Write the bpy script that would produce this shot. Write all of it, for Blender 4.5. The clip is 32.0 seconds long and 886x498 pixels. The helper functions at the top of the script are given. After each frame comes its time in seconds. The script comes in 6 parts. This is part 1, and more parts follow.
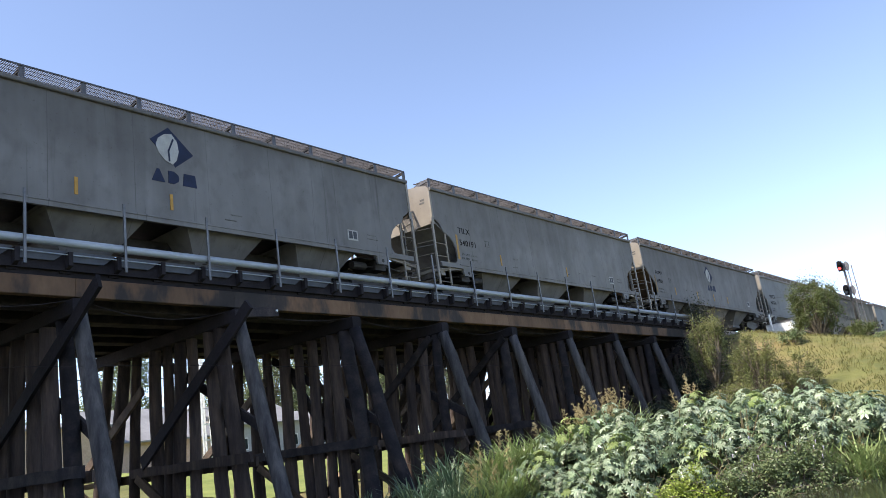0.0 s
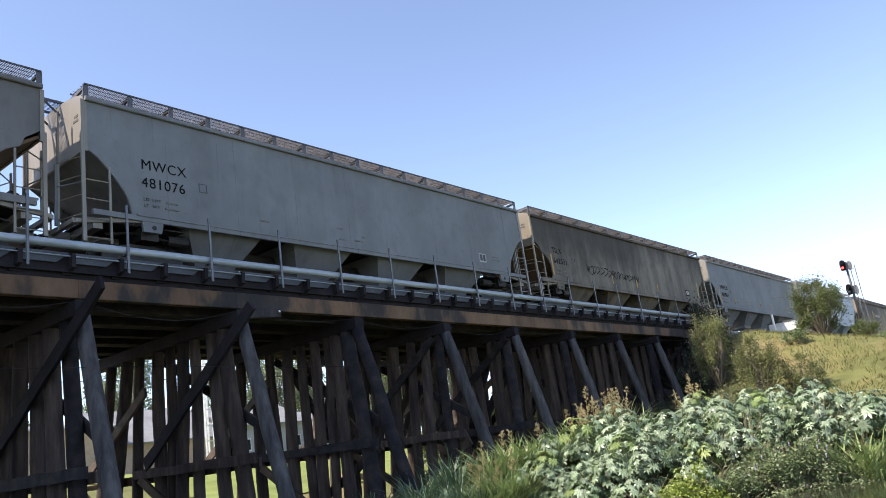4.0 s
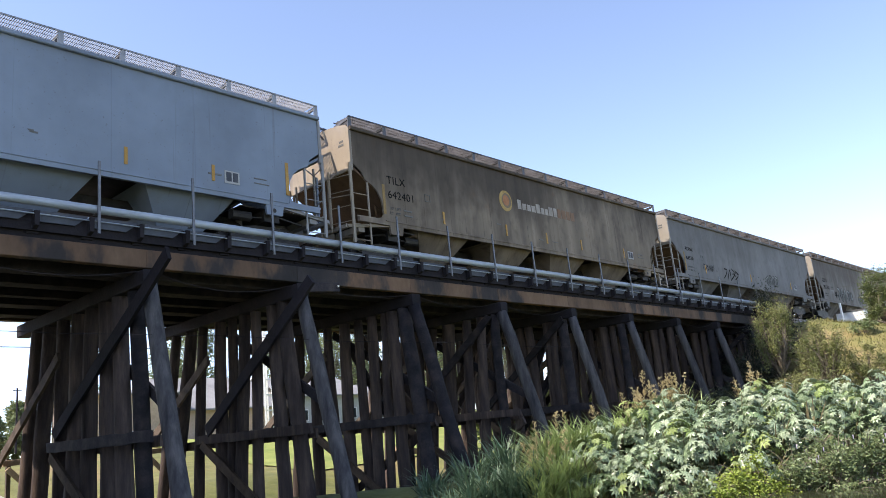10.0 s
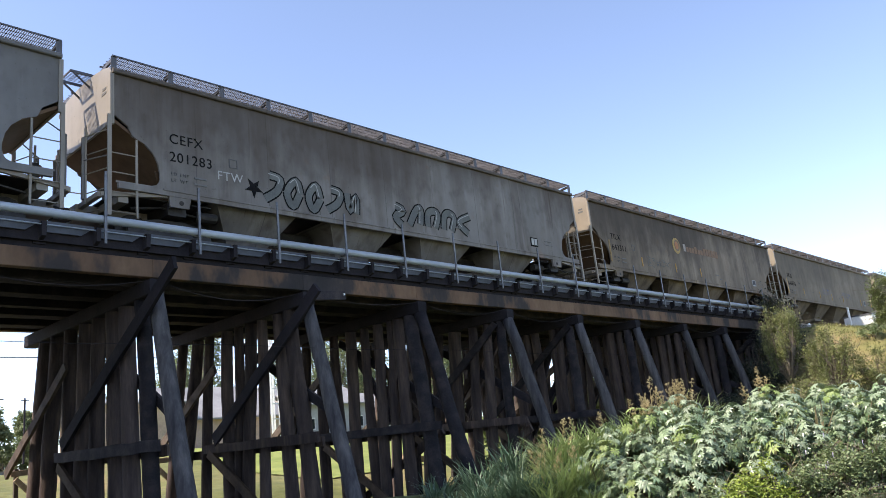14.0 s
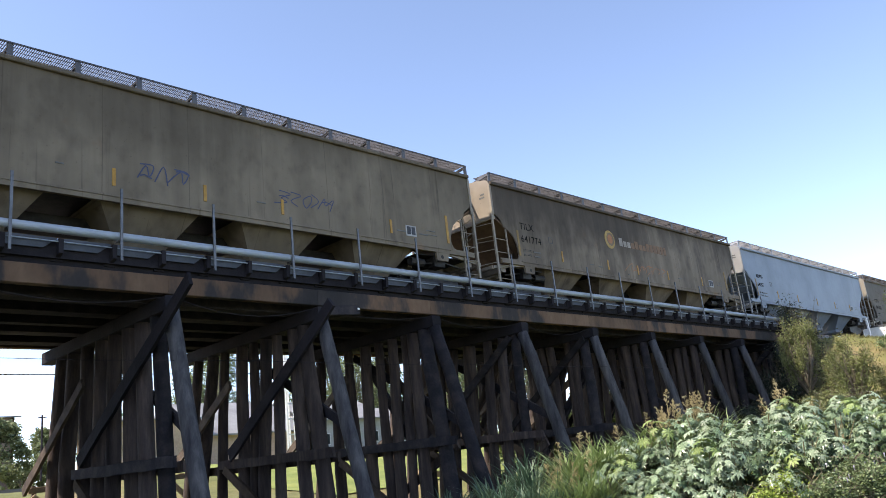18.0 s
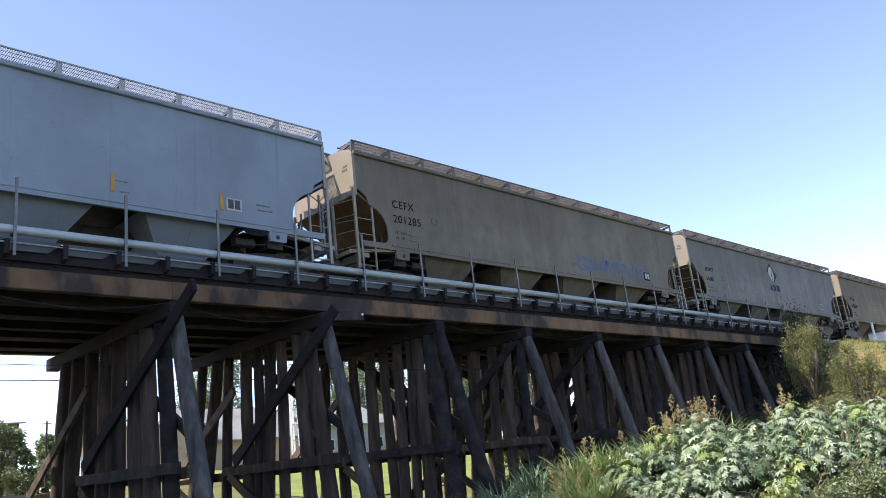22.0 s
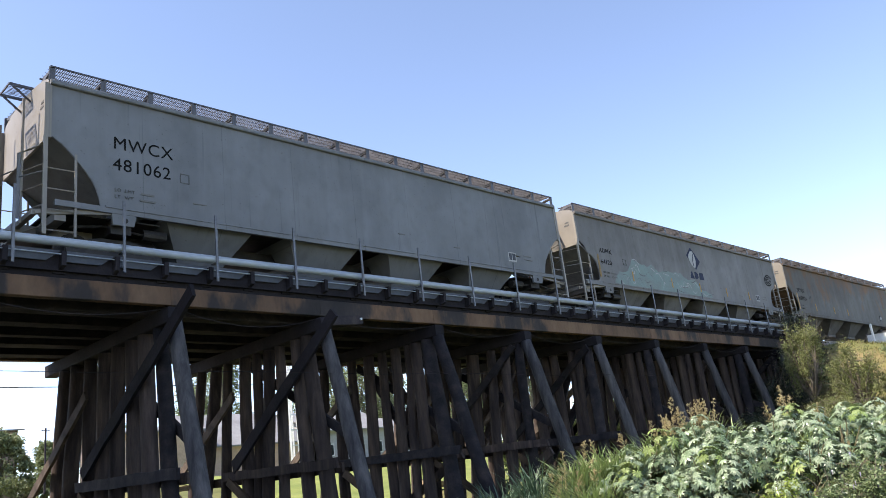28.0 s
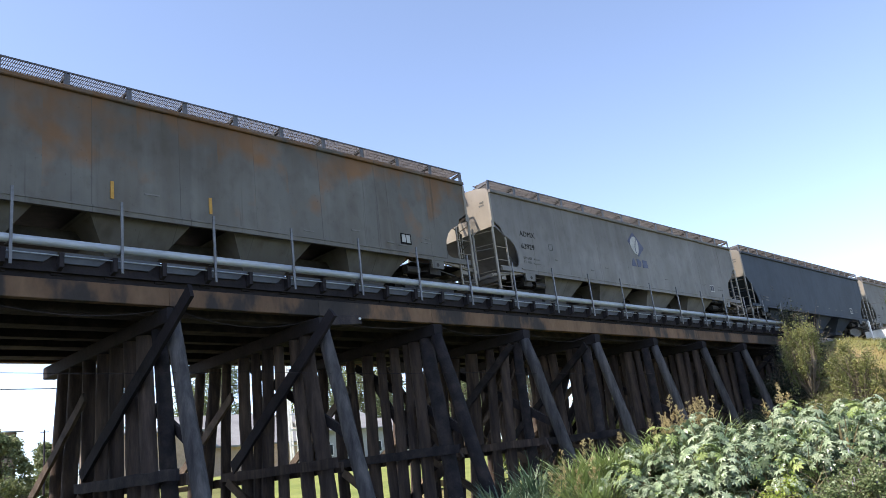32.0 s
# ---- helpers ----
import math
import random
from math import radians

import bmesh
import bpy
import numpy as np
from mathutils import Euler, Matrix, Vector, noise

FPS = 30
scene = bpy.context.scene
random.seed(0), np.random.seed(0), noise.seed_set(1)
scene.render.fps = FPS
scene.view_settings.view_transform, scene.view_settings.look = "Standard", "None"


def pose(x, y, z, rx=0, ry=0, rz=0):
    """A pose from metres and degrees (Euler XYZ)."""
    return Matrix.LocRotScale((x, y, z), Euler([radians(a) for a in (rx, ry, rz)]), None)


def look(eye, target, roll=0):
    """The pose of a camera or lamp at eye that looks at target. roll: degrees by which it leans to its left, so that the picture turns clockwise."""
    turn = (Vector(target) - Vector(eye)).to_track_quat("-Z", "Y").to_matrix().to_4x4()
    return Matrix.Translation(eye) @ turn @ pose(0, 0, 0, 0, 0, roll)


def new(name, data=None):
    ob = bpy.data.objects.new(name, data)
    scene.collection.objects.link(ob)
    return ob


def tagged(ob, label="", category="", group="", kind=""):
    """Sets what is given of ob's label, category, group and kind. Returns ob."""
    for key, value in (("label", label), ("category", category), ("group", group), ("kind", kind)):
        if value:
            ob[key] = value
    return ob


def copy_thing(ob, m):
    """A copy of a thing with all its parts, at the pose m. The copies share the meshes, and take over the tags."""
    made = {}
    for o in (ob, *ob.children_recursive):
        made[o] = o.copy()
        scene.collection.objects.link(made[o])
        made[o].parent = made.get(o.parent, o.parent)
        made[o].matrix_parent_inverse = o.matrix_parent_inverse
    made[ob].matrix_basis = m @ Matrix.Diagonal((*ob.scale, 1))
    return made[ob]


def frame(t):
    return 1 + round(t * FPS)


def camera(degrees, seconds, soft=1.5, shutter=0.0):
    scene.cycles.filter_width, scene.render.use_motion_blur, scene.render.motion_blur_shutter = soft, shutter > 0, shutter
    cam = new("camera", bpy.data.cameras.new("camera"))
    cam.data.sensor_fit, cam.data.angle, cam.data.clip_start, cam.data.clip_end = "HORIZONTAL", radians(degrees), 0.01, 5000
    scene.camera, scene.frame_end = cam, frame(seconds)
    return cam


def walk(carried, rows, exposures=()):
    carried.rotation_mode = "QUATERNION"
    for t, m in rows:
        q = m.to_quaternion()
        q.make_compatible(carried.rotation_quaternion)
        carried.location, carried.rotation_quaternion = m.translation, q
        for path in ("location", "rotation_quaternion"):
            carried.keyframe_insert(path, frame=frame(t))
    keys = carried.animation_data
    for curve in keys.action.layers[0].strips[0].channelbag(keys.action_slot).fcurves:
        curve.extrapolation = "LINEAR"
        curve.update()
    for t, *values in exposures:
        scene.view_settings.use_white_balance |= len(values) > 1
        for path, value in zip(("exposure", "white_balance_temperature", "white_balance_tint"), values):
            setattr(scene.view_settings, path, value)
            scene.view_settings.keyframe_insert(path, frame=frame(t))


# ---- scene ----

# The camera stands on the bank, hand-held: it only turns. Rows: seconds, heading from +x towards +y, tilt up, lean, in degrees.
EYE = Vector((0.0, 0.0, 1.7))


def aim(heading, tilt, lean):
    h, p = radians(heading), radians(tilt)
    return look(EYE, EYE + Vector((math.cos(p) * math.cos(h), math.cos(p) * math.sin(h), math.sin(p))), lean)


cam = camera(58.5, 32.0, soft=0.7)
walk(cam, [(t, aim(h, p, r)) for t, h, p, r in (
    (0, 37.438, 14.622, -8.157), (0.5, 37.483, 14.616, -8.153), (1, 37.431, 14.629, -8.202), (1.5, 37.434, 14.561, -8.248), (2, 37.475, 14.626, -8.242),
    (2.5, 37.467, 14.584, -8.282), (3, 37.524, 14.641, -8.3), (3.5, 37.574, 14.683, -8.291), (5.5, 38.247, 14.329, -8.013), (6, 40.926, 13.865, -6.304),
    (6.5, 42.093, 13.675, -5.615), (7, 42.138, 13.647, -5.678), (7.5, 42.164, 13.57, -5.701), (8, 42.144, 13.532, -5.704), (8.5, 42.158, 13.613, -5.733),
    (9, 42.158, 13.613, -5.754), (9.5, 42.144, 13.627, -5.795), (10, 42.099, 13.641, -5.825), (10.5, 42.064, 13.65, -5.91), (11, 41.987, 13.639, -5.959),
    (11.5, 42.024, 13.681, -5.943), (12, 42.033, 13.711, -6.002), (12.5, 42.098, 13.727, -6.011), (13, 42.053, 13.745, -6.051),
    (13.5, 42.184, 13.917, -6.085), (14, 42.456, 14.213, -6.176), (14.5, 42.587, 14.422, -6.289), (16.5, 43.318, 15.263, -6.414),
    (17, 43.416, 15.316, -6.448), (17.5, 43.433, 15.313, -6.455), (18, 43.36, 15.32, -6.495), (18.5, 43.429, 15.426, -6.531),
    (19, 43.506, 15.594, -6.496), (19.5, 43.573, 15.561, -6.572), (20, 43.521, 15.544, -6.605), (20.5, 43.613, 15.666, -6.522),
    (21, 43.658, 15.735, -6.441), (21.5, 43.638, 15.729, -6.511), (22, 43.597, 15.733, -6.584), (22.5, 43.531, 16.006, -6.516),
    (23, 43.468, 16.075, -6.449), (23.5, 43.513, 16.082, -6.463), (24, 43.57, 16.04, -6.555), (24.5, 43.613, 16.016, -6.575),
    (25, 43.488, 15.936, -6.646), (25.5, 43.457, 15.904, -6.721), (27.5, 43.472, 15.958, -6.91), (28, 43.454, 16.004, -6.961),
    (28.5, 43.418, 15.973, -7.001), (29, 43.462, 15.972, -7.021), (29.5, 43.456, 15.964, -7.089), (30, 43.464, 15.952, -7.081),
    (30.5, 43.386, 15.938, -7.153), (31, 43.379, 15.937, -7.278), (31.5, 43.402, 15.957, -7.221), (32, 43.321, 15.934, -7.32),
)], [(0, 0.94, 7020, 15), (3, 0.95, 7020, 15), (5, 1.04, 7120, 15), (7, 1.2, 7020, 16), (8.5, 1.2, 7020, 16), (10, 1.1, 7100, 16), (13, 1.07, 7100, 16), (17, 1.02, 7020, 15), (24, 1.05, 7040, 15), (32, 1.07, 7100, 15)])

# ---- light ----
SUN_AZ, SUN_EL = radians(156.0), radians(50.0)  # towards the sun, from +x to +y
sun_way = Vector((math.cos(SUN_EL) * math.cos(SUN_AZ), math.cos(SUN_EL) * math.sin(SUN_AZ), math.sin(SUN_EL)))
world = bpy.data.worlds.new("sky")
scene.world = world
world.use_nodes = True
wt = world.node_tree
sky = wt.nodes.new("ShaderNodeTexSky")
sky.sky_type = "NISHITA"
sky.sun_disc = False
sky.sun_elevation = SUN_EL
sky.sun_rotation = math.pi / 2 - SUN_AZ
sky.altitude = 100.0
sky.air_density, sky.dust_density, sky.ozone_density = 0.6, 0.3, 0.0
wt.nodes["Background"].inputs["Strength"].default_value = 0.215
wt.links.new(sky.outputs[0], wt.nodes["Background"].inputs["Color"])
sun = new("sun", bpy.data.lights.new("sun", "SUN"))
sun.data.energy, sun.data.angle, sun.data.color = 4.4, radians(0.53), (1.0, 0.95, 0.86)
sun.matrix_world = look(sun_way * 100, (0, 0, 0))


# ---- mesh helpers ----
class Mesh:
    """Gathers boxes, rods and sheets into one mesh."""

    def __init__(self):
        self.v, self.f = [], []

    def add(self, verts, faces):
        n = len(self.v)
        self.v.extend(tuple(p) for p in verts)
        self.f.extend(tuple(i + n for i in f) for f in faces)
        return self

    def box(self, x0, x1, y0, y1, z0, z1):
        return self.add([(x, y, z) for z in (z0, z1) for y in (y0, y1) for x in (x0, x1)],
                        [(0, 2, 3, 1), (4, 5, 7, 6), (0, 1, 5, 4), (2, 6, 7, 3), (0, 4, 6, 2), (1, 3, 7, 5)])

    def beam(self, p, q, w, h, up=(0, 0, 1), c=0.0):
        """A bar from p to q, w wide and h high, its long edges chamfered by c."""
        p, q = Vector(p), Vector(q)
        a = (q - p).normalized()
        s = a.cross(Vector(up))
        s = s.normalized() if s.length > 1e-4 else Vector((1, 0, 0))
        u = s.cross(a).normalized()
        w, h = w / 2, h / 2
        ring = [(-w, -h), (w, -h), (w, h), (-w, h)] if c == 0 else [
            (-w + c, -h), (w - c, -h), (w, -h + c), (w, h - c), (w - c, h), (-w + c, h), (-w, h - c), (-w, -h + c)]
        n = len(ring)
        vs = [e + s * i + u * j for e in (p, q) for i, j in ring]
        return self.add(vs, [tuple(range(n))[::-1], tuple(range(n, 2 * n))] + [(i, (i + 1) % n, n + (i + 1) % n, n + i) for i in range(n)])

    def rod(self, p, q, r, n=6, r2=None, caps=True):
        p, q = Vector(p), Vector(q)
        a = (q - p).normalized()
        s = a.cross(Vector((0, 0, 1)) if abs(a.z) < 0.9 else Vector((1, 0, 0))).normalized()
        u = s.cross(a)
        r2 = r if r2 is None else r2
        vs = [e + (s * math.cos(2 * math.pi * i / n) + u * math.sin(2 * math.pi * i / n)) * k for e, k in ((p, r), (q, r2)) for i in range(n)]
        fs = [(i, (i + 1) % n, n + (i + 1) % n, n + i) for i in range(n)]
        return self.add(vs, fs + ([tuple(range(n))[::-1], tuple(range(n, 2 * n))] if caps else []))

    def tube(self, pts, radii, n=8):
        """One skin round a bent line."""
        pts = [Vector(p) for p in pts]
        vs = []
        for i, (p, r) in enumerate(zip(pts, radii)):
            a = (pts[min(i + 1, len(pts) - 1)] - pts[max(i - 1, 0)]).normalized()
            s = a.cross(Vector((0, 0, 1)) if abs(a.z) < 0.9 else Vector((1, 0, 0))).normalized()
            u = s.cross(a)
            vs += [p + (s * math.cos(2 * math.pi * k / n) + u * math.sin(2 * math.pi * k / n)) * r for k in range(n)]
        m = len(pts)
        fs = [(i * n + k, i * n + (k + 1) % n, (i + 1) * n + (k + 1) % n, (i + 1) * n + k) for i in range(m - 1) for k in range(n)]
        return self.add(vs, fs + [tuple(range(n))[::-1], tuple(range((m - 1) * n, m * n))])

    def ribbon(self, pts, w):
        """A thin stroke in the xz plane."""
        left, right = [], []
        for i, p in enumerate(pts):
            a, b = Vector(pts[max(i - 1, 0)]), Vector(pts[min(i + 1, len(pts) - 1)])
            d = (b - a)
            d = d.normalized() if d.length > 1e-6 else Vector((1, 0, 0))
            s = Vector((-d.z, 0, d.x)) * w / 2
            left.append(Vector(p) + s)
            right.append(Vector(p) - s)
        n = len(pts)
        return self.add(left + right, [(i, i + 1, n + i + 1, n + i) for i in range(n - 1)])

    def path(self, pts, r, n=6):
        for a, b in zip(pts, pts[1:]):
            self.rod(a, b, r, n)
        return self

    def slab(self, outline, axis, lo, hi):
        """A flat outline of (a, b), pushed along an axis from lo to hi."""
        k = len(outline)
        place = {"x": lambda a, b, c: (c, a, b), "y": lambda a, b, c: (a, c, b), "z": lambda a, b, c: (a, b, c)}[axis]
        vs = [place(a, b, c) for c in (lo, hi) for a, b in outline]
        return self.add(vs, [tuple(range(k)), tuple(range(k, 2 * k))[::-1]] + [(i, k + i, k + (i + 1) % k, (i + 1) % k) for i in range(k)])

    def data(self, name, material, smooth=False):
        me = bpy.data.meshes.new(name)
        me.from_pydata(self.v, [], self.f)
        bm = bmesh.new()
        bm.from_mesh(me)
        if len(bm.faces) < 3000:
            bmesh.ops.recalc_face_normals(bm, faces=bm.faces)
        bm.to_mesh(me)
        bm.free()
        me.materials.append(material)
        if smooth:
            for p in me.polygons:
                p.use_smooth = True
        return me


def part(name, mesh, material, parent=None, label="", smooth=False):
    """Links a mesh as one object under a thing or a part."""
    ob = new(name, mesh if isinstance(mesh, bpy.types.Mesh) else mesh.data(name, material, smooth))
    if parent is not None:
        ob.parent = parent
    if label:
        tagged(ob, label)
    return ob


def thing(name, label, category, m=None, group="", kind=""):
    ob = new(name)
    ob.empty_display_size = 0.2
    if m is not None:
        ob.matrix_basis = m
    return tagged(ob, label, category, group, kind)


# ---- materials ----
def material(name):
    m = bpy.data.materials.new(name)
    m.use_nodes = True
    return m, m.node_tree.nodes, m.node_tree.links, m.node_tree.nodes["Principled BSDF"]


def ramp(nodes, links, source, stops):
    r = nodes.new("ShaderNodeValToRGB")
    el = r.color_ramp.elements
    while len(el) < len(stops):
        el.new(0.5)
    for e, (pos, col) in zip(el, stops):
        e.position, e.color = pos, (*col, 1) if len(col) == 3 else col
    links.new(source, r.inputs[0])
    return r.outputs[0]


def noise_at(nodes, links, scale, detail=4.0, stretch=(1, 1, 1), coord="Object", rough=0.55):
    tc, mp, nz = nodes.new("ShaderNodeTexCoord"), nodes.new("ShaderNodeMapping"), nodes.new("ShaderNodeTexNoise")
    mp.inputs["Scale"].default_value = stretch
    nz.inputs["Scale"].default_value, nz.inputs["Detail"].default_value, nz.inputs["Roughness"].default_value = scale, detail, rough
    links.new(tc.outputs[coord], mp.inputs[0])
    links.new(mp.outputs[0], nz.inputs["Vector"])
    return nz.outputs["Fac"]


def blend(nodes, links, fac, a, b, how="MIX"):
    mx = nodes.new("ShaderNodeMix")
    mx.data_type, mx.blend_type = "RGBA", how
    for sock, val in ((mx.inputs[0], fac), (mx.inputs[6], a), (mx.inputs[7], b)):
        if hasattr(val, "is_linked"):
            links.new(val, sock)
        else:
            sock.default_value = val if isinstance(val, float) else (*val, 1)
    return mx.outputs[2]


def bump(nodes, links, height, bsdf, strength=0.4, distance=0.02):
    b = nodes.new("ShaderNodeBump")
    b.inputs["Strength"].default_value, b.inputs["Distance"].default_value = strength, distance
    links.new(height, b.inputs["Height"])
    links.new(b.outputs[0], bsdf.inputs["Normal"])


def plain(name, stops, scale=3.0, rough=0.7, metal=0.0, stretch=(1, 1, 1), strength=0.3, distance=0.01, second=0.0, island=0.0, translucent=0.0, coord="Object"):
    """A surface whose colour wanders through stops at two scales, with fine relief."""
    m, n, l, b = material(name)
    big = noise_at(n, l, scale, 5, stretch, coord)
    col = ramp(n, l, big, stops)
    fine = noise_at(n, l, scale * 9, 3, stretch, coord)
    col = blend(n, l, 0.35, col, ramp(n, l, fine, [(0.3, (0.35, 0.35, 0.35)), (0.7, (0.65, 0.65, 0.65))]), "OVERLAY")
    if island:
        g = n.new("ShaderNodeNewGeometry")
        col = blend(n, l, island, col, ramp(n, l, g.outputs["Random Per Island"], [(0, (0.2, 0.2, 0.2)), (1, (0.8, 0.8, 0.8))]), "OVERLAY")
    if second:
        oi = n.new("ShaderNodeObjectInfo")
        col = blend(n, l, second, col, ramp(n, l, oi.outputs["Random"], [(0, (0.2, 0.2, 0.2)), (1, (0.8, 0.8, 0.8))]), "OVERLAY")
    l.new(col, b.inputs["Base Color"])
    b.inputs["Roughness"].default_value, b.inputs["Metallic"].default_value = rough, metal
    bump(n, l, fine, b, strength, distance)
    if translucent:
        tr, mx = n.new("ShaderNodeBsdfTranslucent"), n.new("ShaderNodeMixShader")
        l.new(col, tr.inputs[0])
        mx.inputs[0].default_value = translucent
        l.new(b.outputs[0], mx.inputs[1])
        l.new(tr.outputs[0], mx.inputs[2])
        l.new(mx.outputs[0], n["Material Output"].inputs[0])
    return m


def timber(name, tones, grain=(1, 1, 1), island=0.0):
    m = plain(name, tones, 1.2, 0.85, stretch=grain, strength=0.6, distance=0.02, second=0.45, island=island)
    m.node_tree.nodes["Principled BSDF"].inputs["Specular IOR Level"].default_value = 0.12
    return m


M_PILE = timber("creosoted pile wood", [(0.25, (0.03, 0.024, 0.024)), (0.5, (0.066, 0.05, 0.045)), (0.75, (0.13, 0.094, 0.074))], (4, 4, 0.5))
M_BATTER = timber("weathered grey pile wood", [(0.28, (0.026, 0.025, 0.028)), (0.5, (0.055, 0.053, 0.055)), (0.75, (0.1, 0.095, 0.092))], (5, 5, 0.5))
M_BRACE = timber("black creosoted plank", [(0.3, (0.019, 0.018, 0.021)), (0.5, (0.03, 0.027, 0.03)), (0.75, (0.062, 0.05, 0.048))], (2, 2, 2))
M_GREYED = timber("greyed brown plank", [(0.3, (0.045, 0.036, 0.031)), (0.7, (0.11, 0.085, 0.066))], (2, 2, 2))
M_WARM = timber("brown cross plank", [(0.3, (0.05, 0.036, 0.028)), (0.7, (0.12, 0.085, 0.06))], (2, 2, 2))
M_TAN = timber("sun-bleached plank", [(0.3, (0.28, 0.2, 0.13)), (0.7, (0.42, 0.32, 0.22))], (2, 2, 2))
M_STRINGER = plain("scorched brown stringer wood", [(0.3, (0.016, 0.014, 0.014)), (0.43, (0.035, 0.027, 0.025)), (0.5, (0.13, 0.073, 0.042)), (0.75, (0.22, 0.135, 0.08))], 0.75, 0.85, stretch=(1.0, 1, 0.5), strength=0.6, distance=0.02, second=0.4)
M_TIE = timber("dark tie wood", [(0.3, (0.014, 0.013, 0.016)), (0.7, (0.028, 0.025, 0.029))], (1, 1, 1))
M_PIPE = plain("galvanised pipe", [(0.3, (0.26, 0.3, 0.345)), (0.7, (0.38, 0.425, 0.47))], 1.0, 0.5, 0.2, (0.6, 3, 3), 0.1, 0.004)
M_POST = plain("galvanised angle steel", [(0.3, (0.1, 0.105, 0.115)), (0.7, (0.19, 0.195, 0.21))], 2.0, 0.5, 0.5)
M_STEEL = plain("dark oily steel", [(0.3, (0.012, 0.011, 0.011)), (0.7, (0.045, 0.04, 0.036))], 4.0, 0.6, 0.4)
M_RAIL = plain("rail steel", [(0.3, (0.1, 0.07, 0.055)), (0.7, (0.2, 0.16, 0.14))], 4.0, 0.45, 0.7)
M_GRATE = plain("galvanised grating", [(0.3, (0.06, 0.058, 0.062)), (0.7, (0.12, 0.117, 0.122))], 3.0, 0.5, 0.5)
M_BALLAST = plain("grey ballast", [(0.3, (0.16, 0.15, 0.14)), (0.7, (0.34, 0.32, 0.3))], 9.0, 0.95, strength=1.0, distance=0.05)
M_BLACK = plain("black stencil paint", [(0.3, (0.006, 0.006, 0.007)), (0.7, (0.016, 0.016, 0.017))], 3.0, 0.95)
M_BLACK.node_tree.nodes["Principled BSDF"].inputs["Specular IOR Level"].default_value = 0.1
M_YELLOW = plain("yellow reflective strip", [(0.3, (0.34, 0.17, 0.02)), (0.7, (0.46, 0.25, 0.035))], 5.0, 0.5)
M_RUST = plain("rusty red iron", [(0.3, (0.1, 0.03, 0.02)), (0.7, (0.2, 0.07, 0.04))], 5.0, 0.8)
M_WHITE = plain("white paint", [(0.3, (0.62, 0.62, 0.6)), (0.7, (0.8, 0.8, 0.78))], 3.0, 0.6)


def text_mesh(words, size, mat_):
    cu = bpy.data.curves.new("lettering", "FONT")
    cu.body, cu.size, cu.extrude, cu.align_x, cu.align_y = words, size, 0.004, "LEFT", "CENTER"
    cu.space_character = 1.1
    ob = bpy.data.objects.new("lettering", cu)
    scene.collection.objects.link(ob)
    me = bpy.data.meshes.new_from_object(ob.evaluated_get(bpy.context.evaluated_depsgraph_get()))
    bpy.data.objects.remove(ob)
    bpy.data.curves.remove(cu)
    me.materials.clear()
    me.materials.append(mat_)
    return me


WORDS = {}
for first, second, size in (("TILX", "540191", 0.34), ("ADMX", "63905", 0.3), ("MWCX", "481076", 0.4), ("TILX", "642531", 0.38), ("MWCX", "480961", 0.42), ("ADMX", "63678", 0.3), ("TILX", "642401", 0.38), ("ADMX", "64570", 0.3), ("CEFX", "201283", 0.38), ("TILX", "642311", 0.38), ("TILX", "642636", 0.38), ("TILX", "641774", 0.38), ("ADMX", "64257", 0.3), ("CEFX", "201285", 0.38), ("ADMX", "63605", 0.3), ("TILX", "642603", 0.38), ("MWCX", "481062", 0.46), ("ADMX", "64120", 0.3), ("SOXX", "638324", 0.38), ("ADMX", "63929", 0.3)):
    for words in (first, second):
        if (words, size) not in WORDS:
            WORDS[words, size] = text_mesh(words, size, M_BLACK)

M_STENCIL = plain("worn grey stencil paint", [(0.3, (0.06, 0.06, 0.06)), (0.7, (0.11, 0.11, 0.105))], 4.0, 0.7)
M_FAINT = plain("faint grey stencil paint", [(0.3, (0.11, 0.108, 0.104)), (0.7, (0.16, 0.157, 0.15))], 4.0, 0.8)
for words in ("LD", "LMT", "LT", "WT"):
    WORDS[words, 0.13] = text_mesh(words, 0.13, M_STENCIL)
M_WHITE_OLD = plain("chalky off-white paint", [(0.3, (0.3, 0.3, 0.29)), (0.7, (0.42, 0.42, 0.4))], 3.0, 0.7)
WORDS["FTW", 0.36] = text_mesh("FTW", 0.36, M_WHITE_OLD)

# ---- ground and water ----
def smooth(a, b, x):
    t = min(1.0, max(0.0, (x - a) / (b - a)))
    return t * t * (3 - 2 * t)


def inland(x, y):
    """Metres inland of the far water line."""
    return max((x - 17.5) * 0.87 + (y - 6.7) * 0.49, (y - 23.5) * 0.7)


